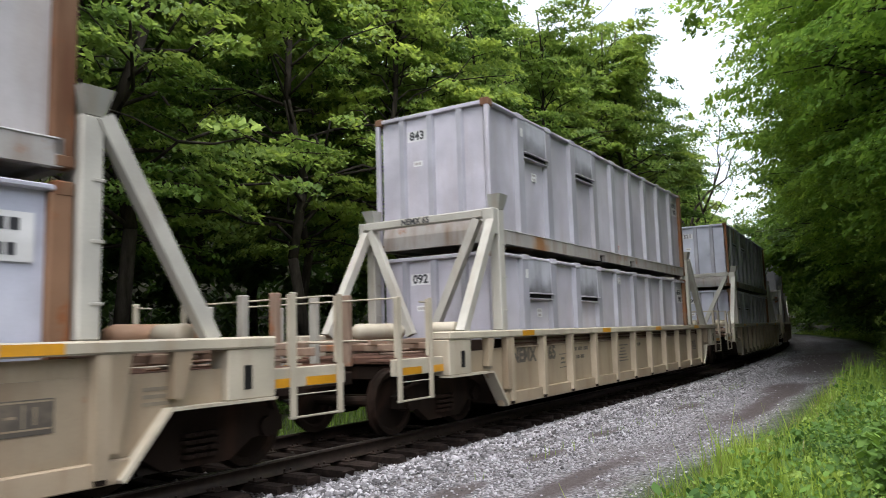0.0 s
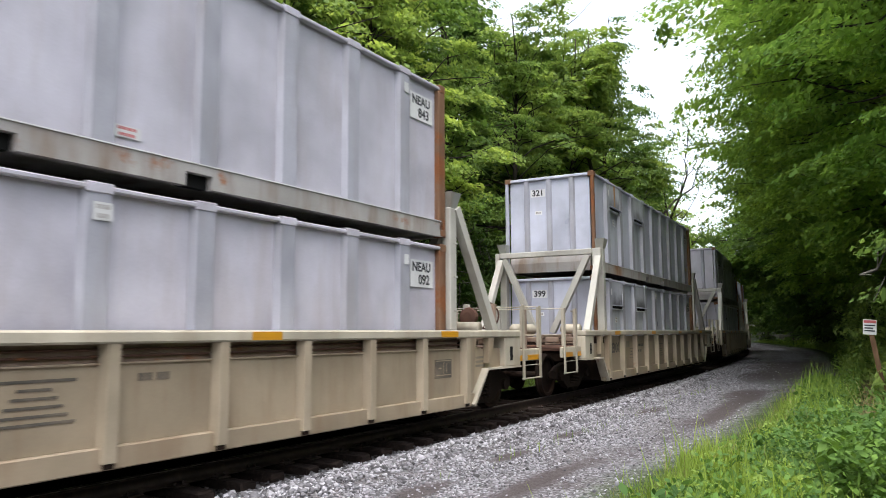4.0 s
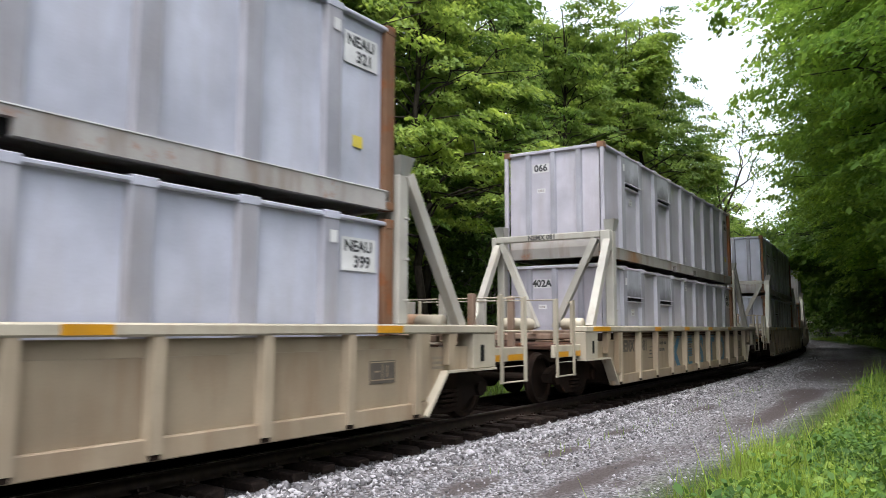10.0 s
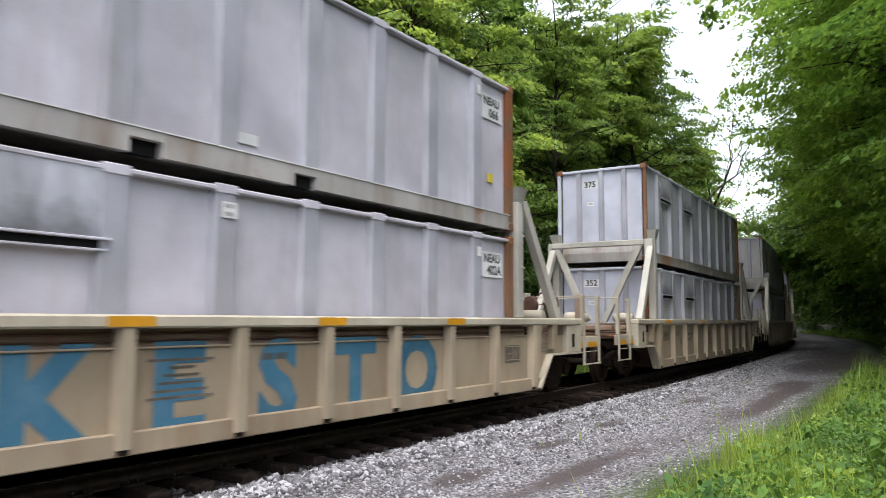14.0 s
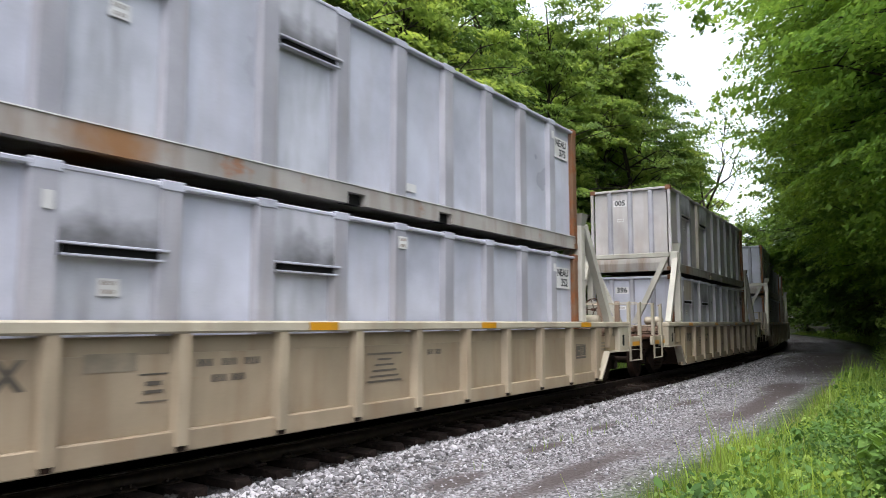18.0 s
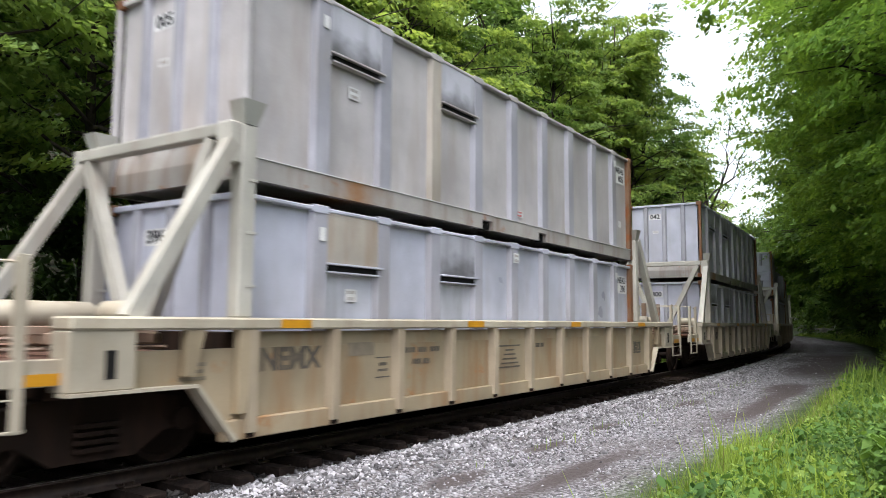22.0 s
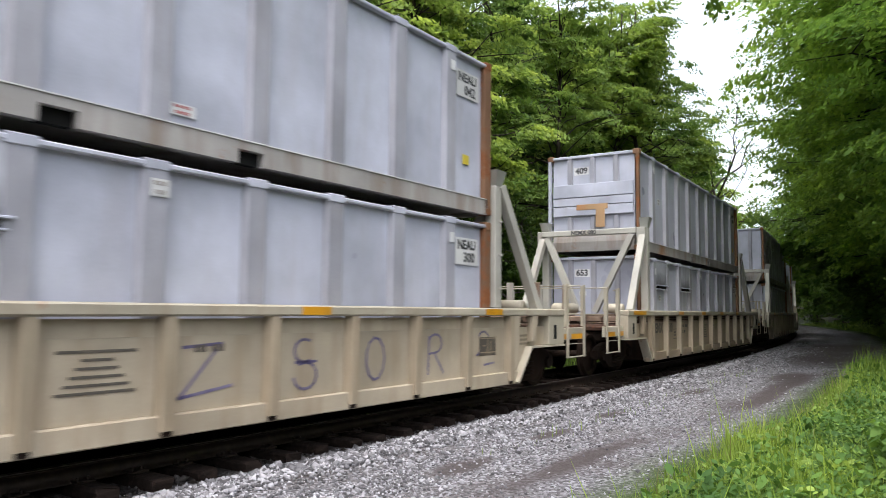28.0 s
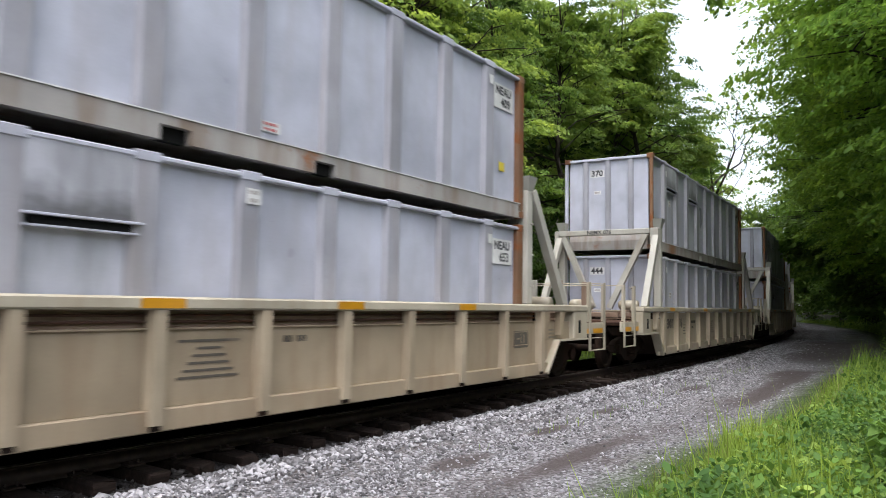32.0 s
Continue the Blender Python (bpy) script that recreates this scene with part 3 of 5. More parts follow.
scatter_stones("ballast_stones", 46000, -6, 45, lambda r, n: -1.36 - np.abs(r.normal(0, 0.5, n)), 0.026,
               "pale grey crushed limestone ballast beside the ties", 1)
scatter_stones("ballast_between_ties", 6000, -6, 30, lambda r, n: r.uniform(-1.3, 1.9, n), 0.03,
               "grimy ballast stones between the ties, darkened further for the train's shade", 2, GRIMY_SHADED_STONE)
scatter_stones("lane_gravel", 52000, -2, 40, lambda r, n: np.where(r.random(n) < 0.5, r.normal(-3.1, 0.3, n), np.where(r.random(n) < 0.45, r.normal(-1.8, 0.3, n), r.uniform(-5.0, -1.5, n))), 0.0145,
               "loose light grey gravel on the lane", 3)


def strokes(lines, size, width, mat):
    """Hand-sprayed strokes in x, y."""
    bm = bmesh.new()
    for pts in lines:
        for (ax, ay), (bx, by) in zip(pts, pts[1:]):
            d = Vector((bx - ax, by - ay)).normalized() * width / 2 / size
            e = Vector((-d.y, d.x))
            v = [bm.verts.new((x * size, y * size, 0.001)) for x, y in ((ax - d.x + e.x, ay - d.y + e.y), (ax - d.x - e.x, ay - d.y - e.y), (bx + d.x - e.x, by + d.y - e.y), (bx + d.x + e.x, by + d.y + e.y))]
            bm.faces.new(v)
    return finish(bm, "graffiti", mat)

# ---------------------------------------------------------------- the load: grey refuse containers
HALF, WID, TALL = 6.21, 1.22, 2.51
RIBS = [1.25 * k for k in range(1, 10)]
EDGES = sorted([0.16] + RIBS + [12.22])


def rib_shape(bm, x, w, y_out, y_in, z0, z1):
    """A pressed hat-section stiffener with sloping flanks."""
    prism_pts = [(x - w / 2 - 0.04, y_in), (x - w / 2, y_out), (x + w / 2, y_out), (x + w / 2 + 0.04, y_in)]
    a = [bm.verts.new((px, py, z0)) for px, py in prism_pts]
    b = [bm.verts.new((px, py, z1)) for px, py in prism_pts]
    bm.faces.new(a)
    bm.faces.new(b[::-1])
    for i in range(4):
        j = (i + 1) % 4
        bm.faces.new((a[j], a[i], b[i], b[j]))


def container_kind(name, paint, slots=True, plated_end=False, front_rust=False, lid_bumps=True):
    """One open-top steel refuse container on its base: x along, front at -x, shown side at -y."""
    root = new(name)
    tagged(root, "", "container", "containers on the train")
    lo, hi = 0.26, TALL - 0.095
    part("floor", made(lambda bm: box(bm, -HALF + 0.1, HALF - 0.1, -WID + 0.1, WID - 0.1, 0.06, 0.14)), GREY_RAIL, root)
    part("cover", made(lambda bm: box(bm, -HALF + 0.12, HALF - 0.12, -WID + 0.1, WID - 0.1, TALL - 0.16, TALL - 0.10)), GREY_RAIL, root,
         "dark sunken top cover")
    for sgn in (-1, 1):
        yo = sgn * WID
        yi = yo - sgn * 0.085
        # long rails
        part("top_rail", made(lambda bm: soft_box(bm, -HALF + 0.1, HALF - 0.1, min(yo, yo - sgn * 0.14), max(yo, yo - sgn * 0.14), TALL - 0.075, TALL - 0.022, 0.012)), paint, root)
        part("rail_lip", made(lambda bm: box(bm, -HALF + 0.15, HALF - 0.15, min(yo, yo + sgn * 0.012), max(yo, yo + sgn * 0.012), lo - 0.016, lo - 0.004)), WHITE, root, "thin white lip of the bottom rail")
        bm = bmesh.new()
        cuts = [(-HALF + 0.1, -1.1), (-0.75, 1.0), (1.35, HALF - 0.1)]
        for a, b in cuts:
            box(bm, a, b, min(yo, yo - sgn * 0.1), max(yo, yo - sgn * 0.1), 0.0, 0.15)
        box(bm, -HALF + 0.1, HALF - 0.1, min(yo, yo - sgn * 0.1), max(yo, yo - sgn * 0.1), 0.15, lo)
        part("bottom_rail", bm, GREY_RAIL, root, "dirty bottom rail with two fork pockets")
        for x in (-0.925, 1.175):
            part("fork_pocket", made(lambda bm: box(bm, x - 0.17, x + 0.17, min(yi, yi - sgn * 0.1), max(yi, yi - sgn * 0.1), 0.01, 0.149)), DARK, root, "black fork pocket")
        for k, (a, b) in enumerate(zip(EDGES, EDGES[1:])):
            a, b = a - HALF, b - HALF
            bm = bmesh.new()
            box(bm, a + 0.002, b - 0.002, min(yi, yi - sgn * 0.03), max(yi, yi - sgn * 0.03), lo - 0.05, hi + 0.02)
            part("side_panel", bm, GREY_SOOT if slots and k in (1, 3) and paint is GREY_B else paint, root)
            if slots and k in (1, 3):
                zs = 1.80
                x0, x1 = a + 0.18, b - 0.09
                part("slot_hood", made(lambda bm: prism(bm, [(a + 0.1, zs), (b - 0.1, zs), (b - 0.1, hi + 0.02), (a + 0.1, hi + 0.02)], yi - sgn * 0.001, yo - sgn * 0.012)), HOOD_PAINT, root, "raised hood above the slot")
                part("slot", made(lambda bm: box(bm, x0 + 0.02, x1 - 0.02, min(yi - sgn * 0.02, yo - sgn * 0.02), max(yi - sgn * 0.02, yo - sgn * 0.02), zs - 0.075, zs - 0.004)), DARK, root, "black slot opening")
                bm = bmesh.new()
                soft_box(bm, x0 - 0.05, x1 + 0.05, min(yi, yo + sgn * 0.03), max(yi, yo + sgn * 0.03), zs - 0.002, zs + 0.022, 0.005)
                soft_box(bm, x0 - 0.02, x1 + 0.02, min(yi, yo + sgn * 0.01), max(yi, yo + sgn * 0.01), zs - 0.1, zs - 0.078, 0.005)
                part("slot_lip", bm, paint, root, "bent steel slot lips")
        for k, r in enumerate(RIBS):
            bm = bmesh.new()
            rib_shape(bm, r - HALF, 0.24, yo - sgn * 0.004, yi + sgn * 0.001, lo - 0.01, hi + 0.016)
            part("rib", bm, RIB_PAINT, root)
            if lid_bumps:
                part("rail_cap", made(lambda bm: soft_box(bm, r - HALF - 0.14, r - HALF + 0.14, min(yo + sgn * 0.008, yo - sgn * 0.1), max(yo + sgn * 0.008, yo - sgn * 0.1), TALL - 0.1, TALL, 0.008)), paint, root)
    for e in (-1, 1):
        xo = e * HALF
        xi = xo - e * 0.07
        for sgn in (-1, 1):
            rusty = e > 0 or (front_rust and sgn < 0)
            bm = bmesh.new()
            w, d = (0.2, 0.14) if e > 0 else (0.09, 0.09)
            soft_box(bm, min(xo, xo - e * w), max(xo, xo - e * w), min(sgn * WID, sgn * (WID - d)), max(sgn * WID, sgn * (WID - d)), 0.1, TALL - 0.09, 0.014)
            part("corner_post", bm, RUST_POST if rusty else paint, root, "orange rusted corner post" if rusty else "")
            for z0, z1 in ((0.0, 0.118), (TALL - 0.118, TALL + 0.02)):
                bm = bmesh.new()
                soft_box(bm, min(xo + e * 0.006, xo - e * 0.178), max(xo + e * 0.006, xo - e * 0.178), min(sgn * (WID + 0.006), sgn * (WID - 0.16)), max(sgn * (WID + 0.006), sgn * (WID - 0.16)), z0, z1, 0.015)
                part("corner_casting", bm, RUST_POST, root, "rusted corner casting")
        part("end_top_rail", made(lambda bm: soft_box(bm, min(xo, xo - e * 0.12), max(xo, xo - e * 0.12), -WID + 0.14, WID - 0.14, TALL - 0.085, TALL - 0.012, 0.012)), paint, root)
        # the end's foot leans in
        bm = bmesh.new()
        prism(bm, [(xo, 0.0), (xo - e * 0.12, 0.0), (xo - e * 0.12, 0.55), (xi, 0.55), (xo, 0.24)], -WID + 0.14, WID - 0.14)
        part("end_foot", bm, GREY_RAIL, root, "dirty sloped foot of the end wall")
        for k in range(4):
            y0, y1 = -WID + 0.13 + k * 0.545, -WID + 0.13 + (k + 1) * 0.545
            part("end_panel", made(lambda bm: box(bm, min(xi, xi - e * 0.03), max(xi, xi - e * 0.03), y0 + 0.001, y1 - 0.001, 0.5, TALL - 0.08)), paint, root)
        for k in (-0.62, 0.0, 0.62):
            prof = [(k - 0.08, xi), (k - 0.05, xo - e * 0.008), (k + 0.05, xo - e * 0.008), (k + 0.08, xi)]
            z1 = TALL - 0.086
            for lo_z, hi_z in (((0.5, z1),) if not (plated_end and e < 0) else ((0.5, 0.9), (1.75, z1))):
                bm = bmesh.new()
                a = [bm.verts.new((px, py, lo_z)) for py, px in prof]
                b = [bm.verts.new((px, py, hi_z)) for py, px in prof]
                bm.faces.new(a)
                bm.faces.new(b[::-1])
                for i in range(4):
                    j = (i + 1) % 4
                    bm.faces.new((a[j], a[i], b[i], b[j]))
                part("end_rib", bm, RIB_PAINT, root)
    if plated_end:
        for z0, z1 in ((0.92, 1.16), (1.18, 1.38), (1.40, 1.74)):
            part("end_plate", made(lambda bm: soft_box(bm, -HALF - 0.02, -HALF + 0.05, -WID + 0.15, WID - 0.15, z0, z1, 0.01)), paint, root, "welded repair plate")
        bm = bmesh.new()
        soft_box(bm, -HALF - 0.032, -HALF - 0.021, -0.42, 0.42, 1.06, 1.2, 0.004)
        soft_box(bm, -HALF - 0.032, -HALF - 0.02, -0.34, -0.1, 0.6, 1.07, 0.004)
        part("bracket", bm, ORANGE_RUST, root, "rust-streaked steel bracket")
    return root


def decal(root, name, x, y, z, turn, w, h, ink_rows=0, mat=WHITE, ink=INK, label="white sticker"):
    bm = bmesh.new()
    box(bm, -w / 2, w / 2, -h / 2, h / 2, -0.003, 0.0)
    d = part(name, bm, mat, root, label, at_face(turn, x, y, z))
    if ink_rows:
        bm = bmesh.new()
        for k in range(ink_rows):
            yy = h * (0.5 - (k + 0.5) / ink_rows)
            ww = w * (0.36 - 0.05 * (k % 2))
            for q in range(4):
                a = -ww + 2 * ww * q / 4
                box(bm, a, a + ww * 0.36, yy - h * 0.25 / ink_rows, yy + h * 0.25 / ink_rows, 0.0005, 0.003)
        tagged(part("print", bm, ink, d), kind="stuff")
    return d


def dress(root, number, upper, seed):
    """The stickers and the number of one container."""
    r = random.Random(seed)
    zt = TALL - 0.42
    if number:
        bm = bmesh.new()
        box(bm, -0.205, 0.205, -0.1, 0.1, -0.003, 0)
        plate = part("number_plate", bm, WHITE, root, "white plate with black figures", at_face(FRONT, -HALF + 0.066, 0.31, zt))
        under("number", letters(number, 0.155, INK, bold=0.007), plate, "", pose(0, 0, 0.002))
    decal(root, "sticker", -HALF + 0.066, 0.3, zt - 0.52, FRONT, 0.2, 0.1, 1, ink=GREY_RAIL)
    decal(root, "sticker", 1.9 - HALF, -WID + 0.065, 1.44 + r.uniform(-0.04, 0.04), SIDE, 0.22, 0.16, 2, ink=GREY_RAIL)
    decal(root, "sticker", 1.25 - HALF + 0.02, -WID - 0.012, 2.16, SIDE, 0.1, 0.16)
    decal(root, "sticker", 11.25 - HALF + 0.02, -WID - 0.012, 2.2, SIDE, 0.12, 0.15)
    panel = decal(root, "number_panel", 11.8 - HALF, -WID + 0.065, 2.02, SIDE, 0.64, 0.42, 0 if number else 2, label="white panel with black registration")
    if number:
        under("registration", letters("NEAU", 0.14, INK, bold=0.006), panel, "", pose(-0.01, 0.095, 0.002))["kind"] = "stuff"
        under("registration", letters(number, 0.15, INK, bold=0.006), panel, "", pose(0.06, -0.1, 0.002))["kind"] = "stuff"
    if upper:
        kind = r.choice(("red", "plain", "red"))
        decal(root, "sticker", 6.55 - HALF, -WID + 0.065, 0.42, SIDE, 0.3, 0.12, 2 if kind == "red" else 0, ink=RED_INK)
        if r.random() < 0.7:
            decal(root, "sticker", 11.75 - HALF, -WID + 0.065, 0.82, SIDE, 0.18, 0.15, mat=r.choice((WHITE, PALE_YELLOW)))
    else:
        decal(root, "sticker", 6.28 - HALF, -WID - 0.012, 2.24, SIDE, 0.2, 0.17, 2, ink=GREY_RAIL)


KINDS = {
    "a": container_kind("refuse_container", GREY_A),
    "b": container_kind("refuse_container", GREY_B, front_rust=True),
    "c": container_kind("refuse_container", GREY_C),
    "p": container_kind("refuse_container", GREY_B, slots=False, plated_end=True, front_rust=True),
    "s": container_kind("refuse_container", GREY_B, slots=False),
}

# ---------------------------------------------------------------- well wagons
MID = 6.20          # load front to wagon middle
SILL_Z, SILL_Y = 1.445, 1.58
BOGIE = 7.65


def wheelset_mesh():
    def fill(bm):
        for sgn in (-1, 1):
            lathe(bm, [(0.10, sgn * 0.66), (0.16, sgn * 0.68), (0.36, sgn * 0.70), (0.40, sgn * 0.67), (0.485, sgn * 0.665), (0.49, sgn * 0.70), (0.458, sgn * 0.72),
                       (0.45, sgn * 0.80), (0.39, sgn * 0.80), (0.36, sgn * 0.755), (0.17, sgn * 0.79), (0.11, sgn * 0.81)], 24)
        rod(bm, (0, -0.95, 0), (0, 0.95, 0), 0.075, 12)
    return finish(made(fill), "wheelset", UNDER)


def frame_mesh():
    """The cast side frames, bolster and springs of a two-axle truck."""
    def fill(bm):
        for sgn in (-1, 1):
            y0, y1 = sorted((sgn * 0.92, sgn * 1.06))
            prism(bm, [(-1.14, 0.56), (-0.92, 0.66), (-0.45, 0.74), (0.45, 0.74), (0.92, 0.66), (1.14, 0.56), (1.14, 0.4), (0.7, 0.36), (0.40, 0.17),
                       (-0.40, 0.17), (-0.7, 0.36), (-1.14, 0.4)], y0, y1)
            for e in (-0.89, 0.89):
                rod(bm, (e, sgn * 0.9, 0.46), (e, sgn * 1.12, 0.46), 0.11, 12)
            for e in (-0.14, 0.0, 0.14):
                for q in range(4):
                    lathe_y = sgn * 1.08
                    rod(bm, (e, lathe_y, 0.26 + q * 0.07), (e, lathe_y, 0.30 + q * 0.07), 0.075, 8)
        box(bm, -0.17, 0.17, -0.95, 0.95, 0.46, 0.72)
        for e in (-0.5, 0.5):
            box(bm, e - 0.05, e + 0.05, -0.7, 0.7, 0.4, 0.52)
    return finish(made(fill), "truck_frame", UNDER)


RUSTY_TANK = painted_steel("rusty_tank_paint", (0.34, 0.20, 0.12), (0.22, 0.10, 0.05), 0.7, rusty=0.3, rough=0.6)
UNDER_RUST = painted_steel("brown_rusted_iron", (0.10, 0.055, 0.04), (0.05, 0.03, 0.025), 0.7, rusty=0.4, rough=0.8)


def lathe_at(bm, x, y, z, r, w):
    b = bmesh.new()
    lathe(b, [(r * 0.5, -w / 2), (r * 0.92, -w / 2 + 0.02), (r, 0), (r * 0.92, w / 2 - 0.02), (r * 0.5, w / 2)], 16, "x")
    bmesh.ops.translate(b, vec=(x, y, z), verts=b.verts[:])
    tmp = bpy.data.meshes.new("tmp")
    b.to_mesh(tmp)
    b.free()
    bm.from_mesh(tmp)
    bpy.data.meshes.remove(tmp)


def brake_wheel(bm, x, y, z):
    n, big, small = 20, 0.27, 0.016
    ring = [(x + 0.02, y + big * math.cos(k * math.tau / n), z + big * math.sin(k * math.tau / n)) for k in range(n)]
    for k in range(n):
        rod(bm, ring[k], ring[(k + 1) % n], small, 6)
    for k in range(0, n, 4):
        rod(bm, (x + 0.05, y, z), ring[k], 0.012, 6)
    rod(bm, (x - 0.12, y, z), (x + 0.07, y, z), 0.035, 8)


def build_wagon():
    root = new("well_car")
    tagged(root, "", "well car", "well cars of the train")
    ends = (-8.23, 8.23)
    for sgn in (-1, 1):
        yo = sgn * SILL_Y
        lohi = lambda a, b: (min(sgn * a, sgn * b), max(sgn * a, sgn * b))
        y0, y1 = lohi(SILL_Y - 0.32, SILL_Y)
        part("top_sill", made(lambda bm: soft_box(bm, ends[0], ends[1], y0, y1, 1.325, SILL_Z, 0.02)), CREAM, root, "cream box-section top sill")
        # side wall: one plate per bay, and the sloped ends
        yp0, yp1 = lohi(SILL_Y - 0.16, SILL_Y - 0.125)
        cuts = [-6.28 + 1.26 * k for k in range(11)]
        for a, b in zip(cuts, cuts[1:]):
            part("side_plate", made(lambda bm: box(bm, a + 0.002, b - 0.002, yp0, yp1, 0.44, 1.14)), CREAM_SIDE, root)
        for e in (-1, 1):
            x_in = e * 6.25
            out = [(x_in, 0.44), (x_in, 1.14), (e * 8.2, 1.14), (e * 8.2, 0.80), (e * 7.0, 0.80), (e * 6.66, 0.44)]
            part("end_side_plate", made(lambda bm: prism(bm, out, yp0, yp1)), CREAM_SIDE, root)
            bm = bmesh.new()
            soft_box(bm, min(e * 7.62, e * 8.23), max(e * 7.62, e * 8.23), *lohi(SILL_Y - 0.3, SILL_Y - 0.02), 0.82, 1.324, 0.012)
            part("end_box", bm, CREAM, root, "cream end casting")
            part("jacking_hole", made(lambda bm: soft_box(bm, e * 7.86 - 0.05, e * 7.86 + 0.05, *lohi(SILL_Y - 0.03, SILL_Y - 0.012), 0.92, 1.16, 0.004)), DARK, root, "black slot in the end casting")
            part("flange", made(lambda bm: prism(bm, [(e * 8.23, 0.82), (e * 8.23, 0.79), (e * 6.98, 0.79), (e * 6.52, 0.235), (e * 6.48, 0.27), (e * 6.96, 0.82)], *lohi(SILL_Y - 0.2, SILL_Y))), CREAM, root)
            for x in (6.42, 7.05):
                part("gusset", made(lambda bm: prism(bm, [(e * x - 0.05, 1.323), (e * x + 0.16, 1.323), (e * x + 0.05, 0.9 if x > 7 else 0.5), (e * x - 0.05, 0.9 if x > 7 else 0.5)], *lohi(SILL_Y - 0.12, SILL_Y - 0.015))), CREAM_SIDE, root)
        yb0, yb1 = lohi(SILL_Y - 0.17, SILL_Y - 0.06)
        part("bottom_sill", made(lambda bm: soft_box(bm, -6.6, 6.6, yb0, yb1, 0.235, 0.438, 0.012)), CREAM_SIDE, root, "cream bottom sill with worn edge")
        part("shelf", made(lambda bm: soft_box(bm, -6.9, 6.9, *lohi(SILL_Y - 0.2, SILL_Y - 0.1), 1.14, 1.16, 0.006)), CREAM_SIDE, root)
        # Dark rusty paint puts the top sill's shade into this recess.
        part("upper_web", made(lambda bm: box(bm, -6.25, 6.25, *lohi(SILL_Y - 0.21, SILL_Y - 0.185), 1.1605, 1.3225)), CREAM_RUSTY, root, "web under the sill, painted dark for shade where recessed")
        part("conduit", made(lambda bm: [rod(bm, (-6.3, sgn * (SILL_Y - 0.16), z), (6.3, sgn * (SILL_Y - 0.16), z), 0.014, 6) for z in (1.215, 1.275)]), UNDER_RUST, root, "dark air pipes under the sill")
        for k in range(11):
            x = -6.28 + 1.26 * k
            bm = bmesh.new()
            ya, yb = sgn * (SILL_Y - 0.012), sgn * (SILL_Y - 0.125)
            pts = [(x - 0.085, yb), (x - 0.06, ya), (x + 0.06, ya), (x + 0.085, yb)]
            a = [bm.verts.new((px, py, 0.30)) for px, py in pts]
            b = [bm.verts.new((px, py, 1.324)) for px, py in pts]
            bm.faces.new(a)
            bm.faces.new(b[::-1])
            for i in range(4):
                bm.faces.new((a[(i + 1) % 4], a[i], b[i], b[(i + 1) % 4]))
            part("side_stake", bm, STAKE_PAINT, root)
            part("drain", made(lambda bm: soft_box(bm, x - 0.05, x + 0.05, *lohi(SILL_Y - 0.059, SILL_Y - 0.03), 0.25, 0.298, 0.006)), UNDER, root)
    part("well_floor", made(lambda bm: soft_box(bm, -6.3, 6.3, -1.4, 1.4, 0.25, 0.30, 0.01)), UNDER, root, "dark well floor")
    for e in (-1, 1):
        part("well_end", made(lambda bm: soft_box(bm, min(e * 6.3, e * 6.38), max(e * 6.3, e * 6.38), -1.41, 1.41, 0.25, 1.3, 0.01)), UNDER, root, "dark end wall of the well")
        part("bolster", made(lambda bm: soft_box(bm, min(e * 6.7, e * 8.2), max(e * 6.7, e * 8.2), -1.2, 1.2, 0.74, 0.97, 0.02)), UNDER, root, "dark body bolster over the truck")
        # bulkhead frame over the load's end
        xa, xb = (-6.43, -6.235) if e < 0 else (6.235, 6.44)
        xm = -6.51 if e < 0 else 6.36
        for sgn in (-1, 1):
            yo = (-1.47 if sgn < 0 else 1.30) if e < 0 else sgn * 1.29
            ylo, yhi = sorted((yo, yo - sgn * 0.18))
            part("bulkhead_post", made(lambda bm: soft_box(bm, xa, xb, ylo, yhi, SILL_Z, 3.45, 0.015)), BRACE, root, "tall cream steel post")
            bm = bmesh.new()
            q = 0.06
            lower = [(xa + 0.02, ylo), (xb, ylo), (xb, yhi), (xa + 0.02, yhi)]
            upper = [(xa - 0.05, ylo - (q if sgn < 0 else 0)), (xb + q, ylo - (q if sgn < 0 else 0)), (xb + q, yhi + (q if sgn > 0 else 0)), (xa - 0.05, yhi + (q if sgn > 0 else 0))]
            a = [bm.verts.new((px, py, 3.45)) for px, py in lower]
            b = [bm.verts.new((px, py, 3.70)) for px, py in upper]
            bm.faces.new(a[::-1])
            bm.faces.new(b)
            for i in range(4):
                bm.faces.new((a[i], a[(i + 1) % 4], b[(i + 1) % 4], b[i]))
            part("guide_cap", bm, painted_grey, root, "flared grey guide cap")
            part("side_brace", made(lambda bm: beam(bm, (-6.52, yo - sgn * 0.08, 3.24) if e < 0 else (6.44, sgn * 1.25, 3.46), (-7.62 if e < 0 else 7.58, yo - sgn * 0.06 if e < 0 else sgn * 1.34, SILL_Z - 0.02), 0.15, 0.15)), BRACE, root, "slanting box brace")
            part("end_brace", made(lambda bm: beam(bm, (xm, sgn * 1.12, 3.3), (xm, sgn * 0.22 + (0.06 if e < 0 else 0), 1.4), 0.14, 0.14)), BRACE, root, "slanting brace of the end frame")
            for z in (1.75, 2.3, 2.85):
                part("bolt_strap", made(lambda bm: soft_box(bm, xb - 0.1, xb + 0.012, ylo - 0.012, ylo + 0.02, z, z + 0.03, 0.004)), BRACE, root)
        part("cross_beam", made(lambda bm: soft_box(bm, xm - 0.075, xm + 0.075, -1.24, 1.24, 3.31, 3.45, 0.015)), BRACE, root, "cream cross beam")
